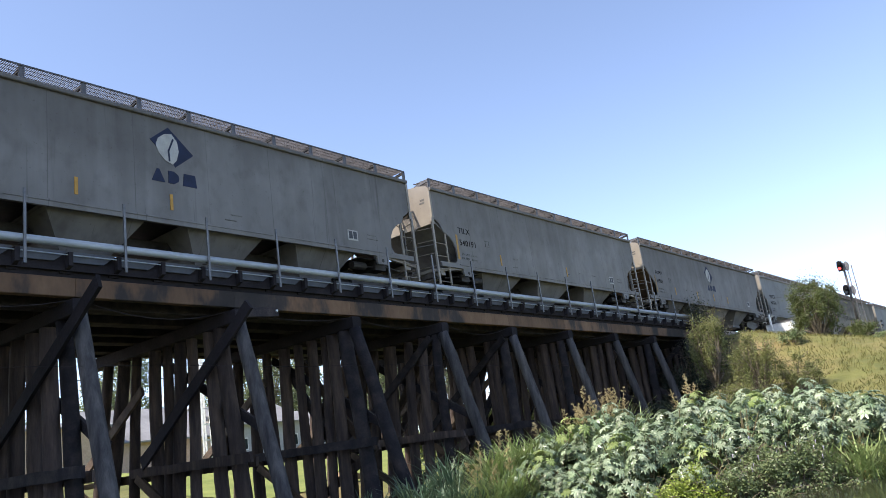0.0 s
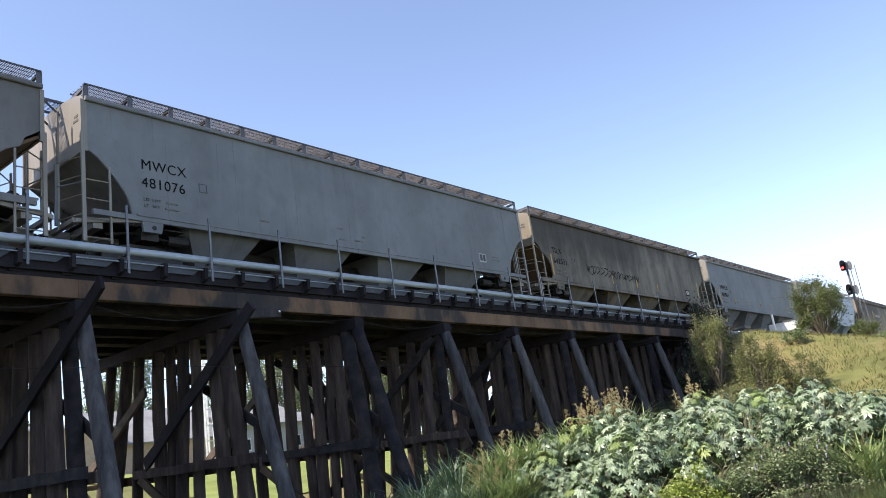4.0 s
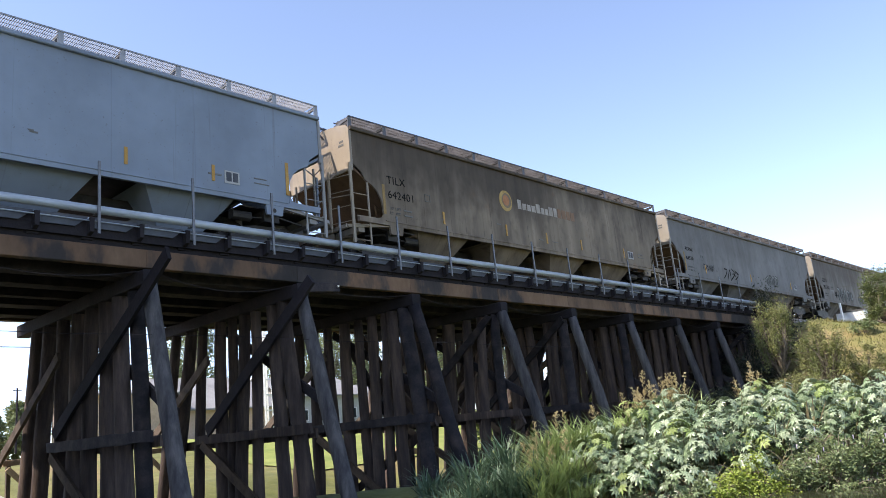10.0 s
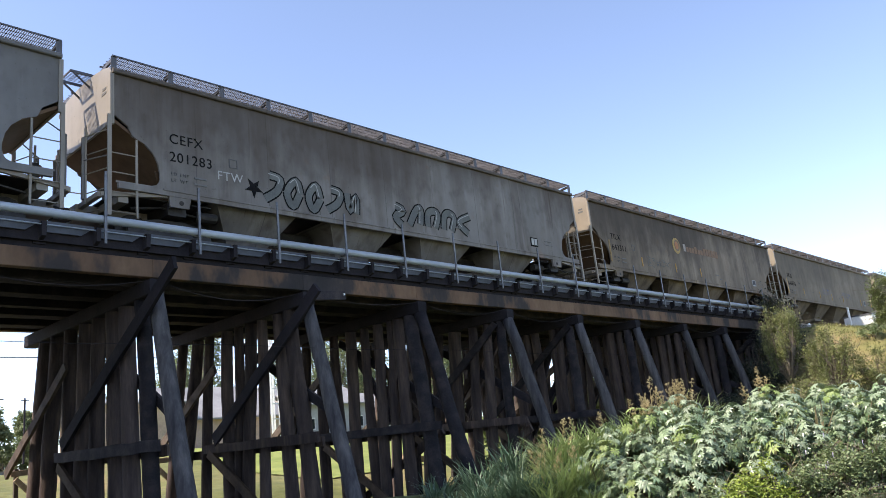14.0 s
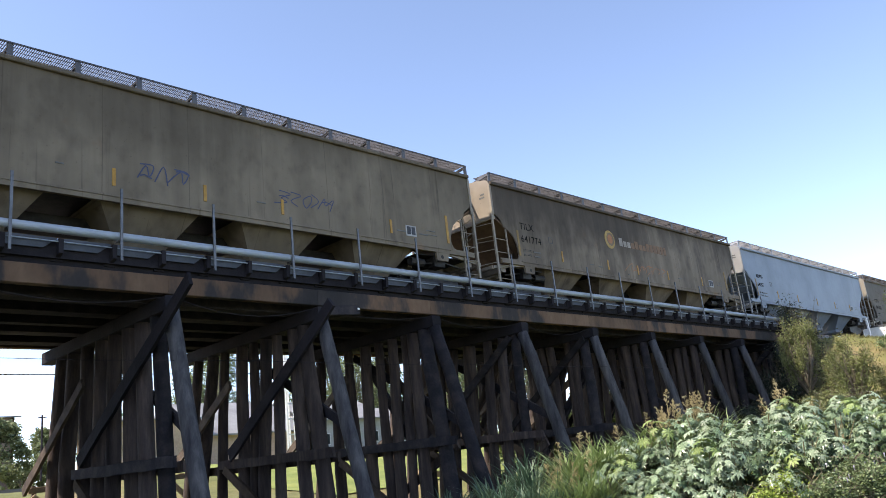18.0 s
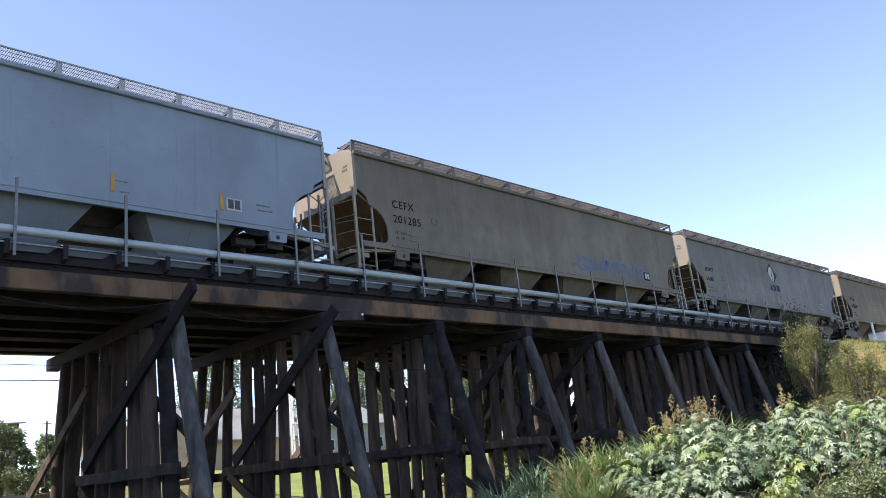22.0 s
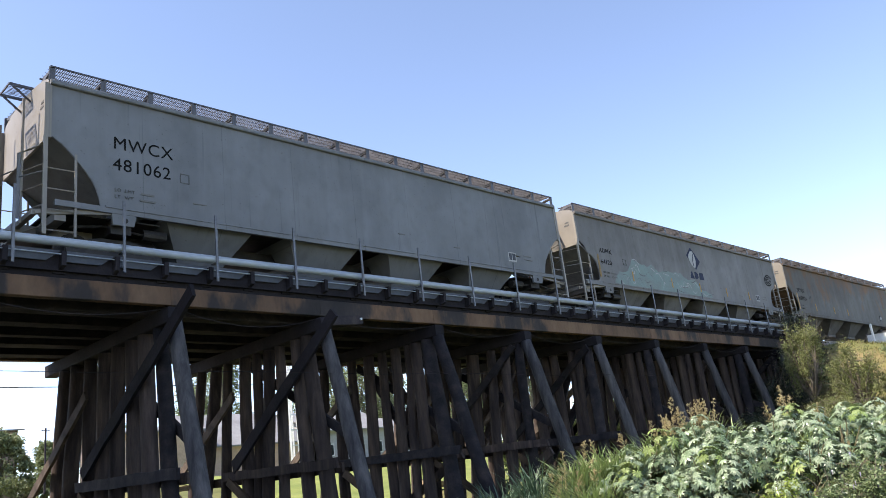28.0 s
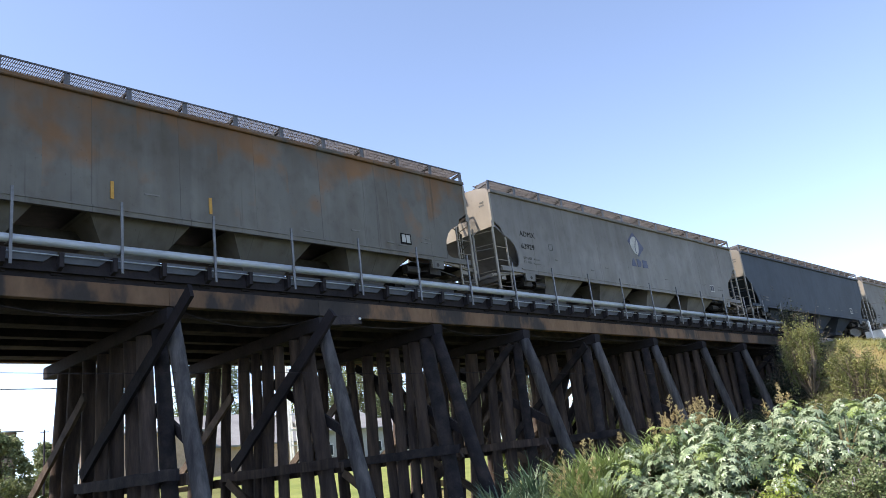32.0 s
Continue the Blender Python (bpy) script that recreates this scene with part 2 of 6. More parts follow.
def ground_z(x, y):
    u = inland(x, y)
    z = -0.9 + 1.5 * smooth(-1.5, 2.2, u)
    z = max(z, -0.9 + 1.0 * smooth(-15.5, -18.0, (x - 17.5) * 0.87 + (y - 6.7) * 0.49) if y < 20 else -9)
    if u > 0:
        field = 0.5 * smooth(2, 10, u) + (1.75 + 0.45 * smooth(15, 26, x) + 0.9 * smooth(36, 60, x)) * smooth(28, 46, y) + 1.5 * smooth(50, 140, y)
        s = min(13.0, max(-4.0, y - 5.0))
        bank = 6.4 * smooth(28.0 + 0.95 * s, 57.0 - 0.4 * s, x) * (1 - smooth(24.5, 33.0, y)) + 0.6 * smooth(1, 8, u) * (1 - smooth(16, 30, y))
        fall = 1 - 0.042 * min(9.0, max(0.0, 15.5 - y))
        z += max(field, min(bank, 5.85) * fall)
        z -= 1.1 * smooth(13, 18, y) * (1 - smooth(25, 30, y)) * (1 - smooth(22, 31, x)) * smooth(2, 6, u)
        z += 0.12 * noise.noise((x * 0.35, y * 0.35, 0)) + 0.05 * noise.noise((x * 1.3, y * 1.3, 4))
    if x < -28:
        z = max(z, -0.9 + 7.7 * smooth(-29, -41, x) * (1 - smooth(4.0, 15.0, abs(y - 19.5))))
    return z


def spread(lo, hi, step, reach):
    """Even steps from lo to hi, then ever wider ones out to reach."""
    a = list(np.arange(lo, hi + 1e-6, step))
    d, s = a[-1], step
    while d < reach:
        s *= 1.35
        d += s
        a.append(d)
    d, s = a[0], step
    while d > -reach:
        s *= 1.35
        d -= s
        a.insert(0, d)
    return a


M_GROUND, gn, gl, gb = material("dry and green grass")
big = noise_at(gn, gl, 0.14, 5)
mid = noise_at(gn, gl, 1.6, 6)
col = ramp(gn, gl, big, [(0.36, (0.085, 0.1, 0.026)), (0.52, (0.13, 0.132, 0.042)), (0.66, (0.2, 0.15, 0.075))])
col = blend(gn, gl, 0.55, col, ramp(gn, gl, mid, [(0.3, (0.3, 0.32, 0.25)), (0.7, (0.68, 0.66, 0.55))]), "OVERLAY")
gl.new(col, gb.inputs["Base Color"])
gb.inputs["Roughness"].default_value = 0.95
bump(gn, gl, mid, gb, 0.8, 0.12)

xs, ys = spread(-24, 84, 0.75, 3000), spread(-24, 70, 0.75, 3000)
gv = [(x, y, ground_z(x, y)) for y in ys for x in xs]
gf = [(j * len(xs) + i, j * len(xs) + i + 1, (j + 1) * len(xs) + i + 1, (j + 1) * len(xs) + i) for j in range(len(ys) - 1) for i in range(len(xs) - 1)]
gm = bpy.data.meshes.new("ground")
gm.from_pydata(gv, [], gf)
gm.materials.append(M_GROUND)
for p in gm.polygons:
    p.use_smooth = True
tagged(new("ground", gm), "grassy creek bank and embankment with dry yellow patches", "ground", kind="structure")

M_WATER, wn, wl, wb = material("still creek water")
wb.inputs["Base Color"].default_value = (0.03, 0.035, 0.02, 1)
wb.inputs["Roughness"].default_value = 0.08
wb.inputs["IOR"].default_value = 1.33
bump(wn, wl, noise_at(wn, wl, 2.5, 3, (1, 0.5, 1)), wb, 0.15, 0.03)
tagged(part("water", Mesh().box(-60, 60, -120, 34, -0.25, 0.0), M_WATER), "still murky brown-green creek water", "water", kind="structure")

# ---- trestle ----
TRACK_Y, RAIL_Z = 19.34, 7.36
BENTS = [8.81 + 4.42 * k for k in range(-10, 10)]
rnd = random.Random(5)


def worn_plank(p, q, w, h, n=9):
    """A plank whose edges wander and whose ends are splintered."""
    p, q = Vector(p), Vector(q)
    up = Vector((0, 0, 1))
    a = (q - p).normalized()
    side = a.cross(up).normalized()
    u = side.cross(a)
    vs = []
    for i in range(n + 1):
        c = p.lerp(q, i / n) + u * rnd.uniform(-0.012, 0.012) + side * rnd.uniform(-0.008, 0.008)
        if i in (0, n):
            c += a * rnd.uniform(-0.08, 0.08)
        top, low = h / 2 * rnd.uniform(0.9, 1.08), -h / 2 * rnd.uniform(0.9, 1.08)
        skew = a * (rnd.uniform(-0.1, 0.1) if i in (0, n) else 0.0)
        vs += [c - side * w / 2 + u * low, c + side * w / 2 + u * low, c + side * w / 2 + u * top + skew, c - side * w / 2 + u * top + skew]
    fs = [(4 * i + k, 4 * i + (k + 1) % 4, 4 * i + 4 + (k + 1) % 4, 4 * i + 4 + k) for i in range(n) for k in range(4)]
    return Mesh().add(vs, fs + [(0, 1, 2, 3), (4 * n + 3, 4 * n + 2, 4 * n + 1, 4 * n)])


# upright piles of the four bents nearest the creek's bend: place under the cap, place at the water, radius
PILES = {
    0: ((24.07, 24.94, 0.185), (23.19, 24.1, 0.198), (22.29, 22.44, 0.175), (21.28, 21.59, 0.2), (20.48, 20.68, 0.18), (19.63, 19.5, 0.186), (18.92, 18.55, 0.195), (18.13, 17.62, 0.181)),
    1: ((24.19, 25.5, 0.16), (23.27, 24.7, 0.19), (22.58, 23.19, 0.151), (21.54, 21.68, 0.18), (20.87, 21.2, 0.145), (20.2, 20.8, 0.175), (19.66, 19.84, 0.155), (18.76, 18.56, 0.181), (18.25, 17.5, 0.21)),
    2: ((24.3, 25.0, 0.18), (23.4, 24.0, 0.18), (22.6, 22.8, 0.18), (21.82, 21.62, 0.161), (20.87, 21.09, 0.195), (20.18, 20.18, 0.155), (19.42, 19.72, 0.17), (18.84, 19.17, 0.13), (18.46, 18.48, 0.183), (17.92, 17.26, 0.22)),
    3: ((24.3, 25.0, 0.2), (23.4, 24.0, 0.2), (22.5, 22.9, 0.2), (21.7, 22.2, 0.19), (20.95, 21.69, 0.22), (20.05, 20.61, 0.24), (19.13, 19.57, 0.168), (18.43, 18.9, 0.165), (17.83, 17.86, 0.163)),
}


def bent(x, k):
    """One bent: a cap on eight upright piles and a raking one, with cross planks and a sash plank."""
    t = thing("trestle_bent", "creosoted timber pile bent with crossed planks under the deck", "trestle bent", pose(x, 0, 0), "bents of the trestle")
    part("cap", Mesh().beam((0, 17.3, 6.15), (0, 25.3, 6.15), 0.36, 0.36, c=0.02), M_TIE, t)
    rows = [(17.42, 15.75, M_BRACE if k == 2 else M_BATTER, 0.19)]
    if k in PILES:
        rows += [(y0, y1, M_BRACE if y0 < 18.15 and k != 1 else M_PILE, r) for y0, y1, r in PILES[k]]
    else:
        for y, lean, r in ((17.9, -0.1, 0.215), (18.72, 0.05, 0.235), (19.6, 0.1, 0.22), (20.45, 0.3, 0.2), (21.3, 0.5, 0.22), (22.45, 0.3, 0.2), (23.3, 0.75, 0.185), (24.15, 1.15, 0.185)):
            rows.append((y + rnd.uniform(-0.08, 0.08), y + lean + rnd.uniform(-0.12, 0.12), M_BRACE if y < 18 and rnd.random() < 0.7 else M_PILE, r * rnd.uniform(0.85, 1.05)))
        for y in (18.3, 19.15, 20.02, 20.9, 21.9, 22.9, 23.7):
            if rnd.random() < 0.75:
                rows.append((y + rnd.uniform(-0.1, 0.1), y + rnd.uniform(-0.5, 0.6), M_PILE, rnd.uniform(0.14, 0.2)))
    for y0, y1, m, r in rows:
        near = k in PILES
        j, wide = (rnd.uniform(-0.02, 0.02), 1.0) if near else (rnd.uniform(-0.07, 0.07), 0.92)
        low = y1 + (y1 - y0) / 5.89 if near else y1 + rnd.uniform(-0.1, 0.1)
        a, b = Vector((j, y0, 5.965)), Vector((j * 0.3 + rnd.uniform(-0.1, 0.1) * (0.25 if near else 1.0), low, -1.0))
        n = 7
        pts = [a.lerp(b, i / n) + Vector((rnd.uniform(-0.02, 0.02), rnd.uniform(-0.02, 0.02), 0)) for i in range(n + 1)]
        me = Mesh().tube(pts, [r * (wide + 0.02 * i + rnd.uniform(-0.03, 0.03)) for i in range(n + 1)], 10)
        part("timber_post", me, m, t, "grey raking pile" if m is M_BATTER else "", smooth=True)
    high, low_end = {0: ((15.95, 6.33), (22.0, 2.87)), 1: ((16.5, 6.27), (22.0, 2.68))}.get(k, ((17.75, 5.8), (22.5, 2.5)))
    planks = ([(-0.3, high, low_end, M_TIE if k in (0, 1) else M_BRACE)] if k < 2 or rnd.random() < 0.6 else []) + [ (-0.27, (22.4, 2.38), (17.0, -1.0), M_WARM), (-0.4, (21.6, 4.85), (25.8, 2.35), M_GREYED)]
    if k in (0, 1) or rnd.random() < 0.75:
        planks.append((0.27, (16.75, 2.9), (21.9, 5.85), M_BRACE))
    if k > 1 and rnd.random() < 0.7:
        planks.append((0.36, (17.3, 2.2), (23.2, -0.6), M_PILE))
    if k > 1:
        for i in range(3):
            lean = rnd.choice((-1, 1)) * rnd.uniform(1.6, 3.2)
            yc, zc = rnd.uniform(18.6, 21.8), rnd.uniform(3.2, 4.4)
            planks.append((0.27 + 0.1 * i, (yc - lean / 2, zc - 1.5), (yc + lean / 2, zc + 1.5), rnd.choice((M_PILE, M_WARM, M_BRACE))))
    for s, a, b, m in planks:
        d = rnd.uniform(-0.12, 0.12) if k > 1 else 0.0
        part("brace", worn_plank((s, a[0], a[1] + d), (s, b[0], b[1] + d), 0.09, 0.34 if k in (0, 1) and s == -0.3 else 0.26), m, t, "sun-greyed plank" if m is M_GREYED else "")
    d = rnd.uniform(-0.1, 0.1)
    part("sash", worn_plank((-0.27, 16.85, 2.4 + d), (-0.27, 22.55, 2.5 + d), 0.09, 0.26), M_PILE if k % 2 else M_BRACE, t)
    part("sash", Mesh().beam((0.27, 17.4, 2.3 + d), (0.27, 25.2, 2.4 + d), 0.09, 0.26, c=0.01), M_PILE, t)
    return t


for i, x in enumerate(BENTS):
    bent(x, i - 10)

M_CURB = plain("sky-grey weathered edge board", [(0.3, (0.052, 0.06, 0.077)), (0.7, (0.085, 0.096, 0.118))], 1.5, 0.85)
deck = thing("trestle_deck", "timber trestle deck with scorched brown stringers and black ties", "bridge deck", kind="structure")
X0, X1 = BENTS[0] - 2, 49.4
for i, x in enumerate(BENTS):
    x1 = x + 4.42 if x < 48 else X1
    for y, w, m in ((17.62, 0.22, M_STRINGER), (18.55, 0.5, M_BRACE), (19.9, 0.5, M_BRACE), (21.2, 0.3, M_BRACE), (22.4, 0.5, M_BRACE), (23.8, 0.5, M_BRACE), (25.0, 0.22, M_STRINGER)):
        zc, hh = (6.638, 0.448) if m is M_STRINGER else (6.565, 0.464)
        part("stringer", Mesh().beam((x + 0.004, y, zc), (x1 - 0.004, y, zc), w, hh, c=0.012), m, deck)
tie_long, tie_short = Mesh().box(-0.13, 0.13, 17.52, 25.4, 6.95, 7.17).slab([(17.24, 7.4), (17.44, 7.4), (17.44, 7.02), (17.26, 7.08)], "x", -0.05, 0.05), Mesh().box(-0.1, 0.1, 17.78, 25.2, 6.803, 7.04)
tl, ts = tie_long.data("long_tie", M_TIE), tie_short.data("tie", M_TIE)
i, x = 0, X0
while x < X1:
    ob = part("tie", tl if i % 3 == 0 else ts, None, deck)
    ob.location = (x, 0, 0)
    x += 0.393
    i += 1
panel = Mesh().slab([(-0.53, 7.19), (0.24, 7.19), (0.53, 7.41), (0.53, 7.44), (-0.53, 7.44)], "y", 17.36, 17.41).data("edge_panel", M_CURB)
x = X0 + 0.59
while x < X1:
    part("edge_panel", panel, None, deck, "blue-grey edge board").location.x = x
    x += 1.179
for x in range(-35, 50, 5):
    part("deck_plank", Mesh().box(x, min(x + 4.99, X1), 17.61, 25.3, 7.05, 7.178), M_BRACE, deck)
# backing added to block the bright gaps behind the edge boards
part("kerb", Mesh().box(X0, X1, 17.44, 17.5, 7.0, 7.43), M_TIE, deck, "added black backing behind the edge boards")
# black strip added as the band of shade on the recessed tie ends
part("fascia", Mesh().box(X0, X1, 17.56, 17.6, 6.868, 7.045), M_TIE, deck, "black strip standing for the shaded tie ends")
part("cable", Mesh().path([(X0 + 4.0 * i, 16.98, 4.74 - 0.05 * (i % 2)) for i in range(18)], 0.006, 4), M_BRACE, deck)
for i, x in enumerate(BENTS[8:-2]):
    sag = 0.16 + 0.08 * ((i * 7) % 3)
    part("slack_cable", Mesh().tube([(x + 0.2 + 4.0 * f, 17.47, 6.3 - sag * 4 * f * (1 - f)) for f in (0, 0.14, 0.28, 0.42, 0.56, 0.7, 0.85, 1)], [0.009] * 8, 5), M_BRACE, deck)
bulk = thing("abutment", "dark creosoted timber bulkhead at the trestle end", "abutment", kind="structure")
for i in range(17):
    part("plank", Mesh().beam((47.6, 16.7, 0.35 + 0.37 * i), (47.6, 25.6, 0.35 + 0.37 * i), 0.12, 0.36, c=0.012), M_BRACE, bulk)
for y in (16.9, 18.6, 20.3, 22.0, 23.7, 25.4):
    part("timber_post", Mesh().tube([(47.4, y, -0.5), (47.4, y, 6.5)], [0.17, 0.15], 10), M_PILE, bulk, smooth=True)

for y in (TRACK_Y - 0.76, TRACK_Y + 0.76):
    rail = Mesh()
    rail.slab([(y - 0.07, 7.19), (y + 0.07, 7.19), (y + 0.07, 7.2), (y + 0.012, 7.22), (y + 0.012, 7.3), (y + 0.036, 7.31), (y + 0.036, 7.355), (y - 0.036, 7.355), (y - 0.036, 7.31), (y - 0.012, 7.3), (y - 0.012, 7.22), (y - 0.07, 7.2)], "x", -460, 720)
    tagged(part("rail", rail, M_RAIL), "worn steel running rail on the ties", "rail", "rails", "structure")

hand = thing("pipe_railing", "galvanised pipe and slim posts along the deck edge", "railing", kind="structure")
pipe = Mesh()
pipe.rod((X0, 17.3, 7.62), (46.5, 17.3, 7.62), 0.1, 14)
part("pipe", pipe, M_PIPE, hand, "thick pale galvanised pipe", smooth=True)
part("cable", Mesh().rod((X0, 17.3, 7.34), (46.0, 17.3, 7.34), 0.016, 6), M_PIPE, hand)
post = Mesh().box(-0.03, 0.03, 17.155, 17.19, 7.02, 8.76).data("post", M_POST)
clamp = Mesh().box(-0.045, 0.045, 17.19, 17.42, 7.5, 7.52).data("clamp", M_POST)
x = 7.53 - 2.36 * 17
while x < 46:
    ob = part("post", post, None, hand)
    ob.location = (x, 0, 0)
    ob = part("clamp", clamp, None, hand)
    ob.location = (x, 0, 0)
    x += 2.36
bed = Mesh().slab([(16.6, 6.5), (22.1, 6.5), (21.0, 7.0), (17.7, 7.0)], "x", 49.6, 720)
tagged(part("ballast", bed, M_BALLAST), "grey crushed-stone track bed on the embankment", "track bed", kind="structure")

gusset = thing("splice_plank", "short black plank bolted across the bent top", "plank", pose(13.6, 17.36, 6.26))
part("board", Mesh().beam((-0.25, 0, -0.02), (0.95, 0, 0.06), 0.12, 0.27, c=0.01), M_BRACE, gusset)
part("bolt", Mesh().rod((0.88, -0.06, 0.08), (0.88, -0.1, 0.08), 0.035, 10), M_WHITE, gusset, "pale bolt head")


# ---- train ----
SIDE_Y, EAVE, SILL = 1.6, 4.3, 1.4
CUT = [(0.0, 3.2), (0.4, 2.92), (0.5, 2.68), (0.82, 2.54), (1.04, 2.34), (1.17, 2.1), (1.22, 1.86), (1.23, 1.4)]
LIP = [(0.1, 1.4), (1.23, 1.4), (1.225, 1.72), (1.19, 1.58), (1.12, 1.5), (1.0, 1.46), (0.1, 1.45)]
CUT_PLAIN = [(0.0, 3.0), (0.3, 2.8), (0.6, 2.5), (0.85, 2.2), (1.0, 2.0), (1.1, 1.8), (1.16, 1.6), (1.2, 1.4)]


def paint(name, base, dirt, rust, streak, glaze=0.5):
    """Weathered car paint: base colour, vertical dirt streaks, rust patches, faint panel lines."""
    m, n, l, b = material(name)
    soft = noise_at(n, l, 0.5, 4)
    col = blend(n, l, ramp(n, l, soft, [(0.35, (0, 0, 0)), (0.68, (0.9, 0.9, 0.9))]), base, tuple(c * 0.7 for c in base))
    runs = noise_at(n, l, 1.0, 5, (1.2, 1, 0.13), rough=0.55)
    col = blend(n, l, ramp(n, l, runs, [(0.62 - 0.3 * streak, (0, 0, 0)), (0.78, (streak, streak, streak))]), col, dirt)
    pale = noise_at(n, l, 1.3, 5, (1.6, 1, 0.1), rough=0.6)
    col = blend(n, l, ramp(n, l, pale, [(0.52, (0, 0, 0)), (0.75, (streak * 0.55,) * 3)]), col, tuple(min(0.8, c * 1.5) for c in base))
    low = noise_at(n, l, 2.4, 6, (1, 1, 0.7))
    col = blend(n, l, ramp(n, l, low, [(0.5, (0, 0, 0)), (0.8, (0.5 * streak + 0.1,) * 3)]), col, tuple(c * 0.6 for c in dirt))
    if rust:
        # each panel rusts by itself
        tp, sp, sn, cp, nz = (n.new("ShaderNode" + k) for k in ("TexCoord", "SeparateXYZ", "Math", "CombineXYZ", "TexNoise"))
        l.new(tp.outputs["Object"], sp.inputs[0])
        sn.operation, sn.inputs[1].default_value = "SNAP", 1.12
        l.new(sp.outputs["X"], sn.inputs[0])
        for k, out in (("X", sp.outputs["X"]), ("Y", sn.outputs[0]), ("Z", sp.outputs["Z"])):
            l.new(out, cp.inputs[k])
        l.new(cp.outputs[0], nz.inputs["Vector"])
        nz.inputs["Scale"].default_value, nz.inputs["Detail"].default_value = 0.62, 5
        spots = nz.outputs["Fac"]
        tz, sz, mz, az = n.new("ShaderNodeTexCoord"), n.new("ShaderNodeSeparateXYZ"), n.new("ShaderNodeMath"), n.new("ShaderNodeMath")
        l.new(tz.outputs["Object"], sz.inputs[0])
        mz.operation = "MULTIPLY_ADD"
        mz.inputs[1].default_value, mz.inputs[2].default_value = 0.1 * rust, -0.285 * rust
        l.new(sz.outputs["Z"], mz.inputs[0])
        l.new(spots, az.inputs[0])
        l.new(mz.outputs[0], az.inputs[1])
        col = blend(n, l, ramp(n, l, az.outputs[0], [(0.66 - 0.14 * rust, (0, 0, 0)), (0.78 - 0.1 * rust, (0.75,) * 3)]), col, (0.225, 0.105, 0.04))
    tc, sx, md, cmp_ = n.new("ShaderNodeTexCoord"), n.new("ShaderNodeSeparateXYZ"), n.new("ShaderNodeMath"), n.new("ShaderNodeMath")
    l.new(tc.outputs["Object"], sx.inputs[0])
    md.operation, cmp_.operation = "PINGPONG", "LESS_THAN"
    md.inputs[1].default_value, cmp_.inputs[1].default_value = 1.12, 0.012
    l.new(sx.outputs["X"], md.inputs[0])
    l.new(md.outputs[0], cmp_.inputs[0])
    seam, worn = n.new("ShaderNodeMath"), ramp(n, l, noise_at(n, l, 0.7, 3, (1, 1, 0.8)), [(0.4, (0.3 * streak,) * 3), (0.58, (0.15 + 0.7 * streak,) * 3)])
    seam.operation = "MULTIPLY"
    l.new(cmp_.outputs[0], seam.inputs[0])
    l.new(worn, seam.inputs[1])
    col = blend(n, l, seam.outputs[0], col, tuple(c * 0.35 for c in base))
    lines = noise_at(n, l, 1.0, 3, (7.0, 1, 0.22), rough=0.5)
    col = blend(n, l, ramp(n, l, lines, [(0.66, (0, 0, 0)), (0.76, (0.3 + 0.4 * streak,) * 3)]), col, tuple(c * 0.45 for c in dirt))
    if streak > 0.4:
        # soot that has run down from the roof in broad patches
        soot, th, sh, mh, ah = noise_at(n, l, 0.34, 5, (1, 1, 0.45), rough=0.6), *(n.new("ShaderNode" + k) for k in ("TexCoord", "SeparateXYZ", "Math", "Math"))
        l.new(th.outputs["Object"], sh.inputs[0])
        mh.operation, mh.inputs[1].default_value, mh.inputs[2].default_value = "MULTIPLY_ADD", 0.15, -0.44
        l.new(sh.outputs["Z"], mh.inputs[0])
        l.new(soot, ah.inputs[0])
        l.new(mh.outputs[0], ah.inputs[1])
        k = 1.1 * streak - 0.2
        col = blend(n, l, ramp(n, l, ah.outputs[0], [(0.46, (0, 0, 0)), (0.66, (k, k, k))]), col, tuple(c * 0.75 for c in dirt))
    specks = noise_at(n, l, 14, 4)
    col = blend(n, l, ramp(n, l, specks, [(0.66, (0, 0, 0)), (0.72, (0.35,) * 3)]), col, (0.06, 0.045, 0.035))
    l.new(col, b.inputs["Base Color"])
    b.inputs["Roughness"].default_value = glaze if streak < 0.3 else max(0.7, glaze)
    b.inputs["Specular IOR Level"].default_value = 0.4 if streak < 0.3 else 0.18
    bump(n, l, noise_at(n, l, 0.9, 2, (1, 1, 0.4)), b, 0.25, 0.05)
    return m


def end_cut(x, cut):
    for (a, za), (c, zc) in zip(cut, cut[1:]):
        if x <= c:
            return za + (zc - za) * (x - a) / (c - a)
    return SILL


def side_mesh(length, cut, y):
    """One side sheet: the ends cut away above the trucks, each panel bowed out a little."""
    cols = [c[0] for c in cut] + list(np.linspace(1.4, length - 1.4, 39)) + [length - c[0] for c in reversed(cut)]
    panel = (length - 3.4) / 8
    rows = 7
    vs, s = [], (1 if y > 0 else -1)
    for x in cols:
        zb = end_cut(min(x, length - x), cut)
        for i in range(rows):
            z = zb + (EAVE - zb) * i / (rows - 1)
            bow = 0.006 * abs(math.sin(math.pi * (x - 1.7) / panel)) + 0.012 * math.sin(math.pi * (z - SILL) / (EAVE - SILL))
            vs.append((x, y + s * bow, z))
    fs = [(j * rows + i, (j + 1) * rows + i, (j + 1) * rows + i + 1, j * rows + i + 1) for j in range(len(cols) - 1) for i in range(rows - 1)]
    n = len(vs)
    me = Mesh().add(vs, fs)
    me.add([(a, b - s * 0.05, c) for a, b, c in vs], [f[::-1] for f in fs])
    return me


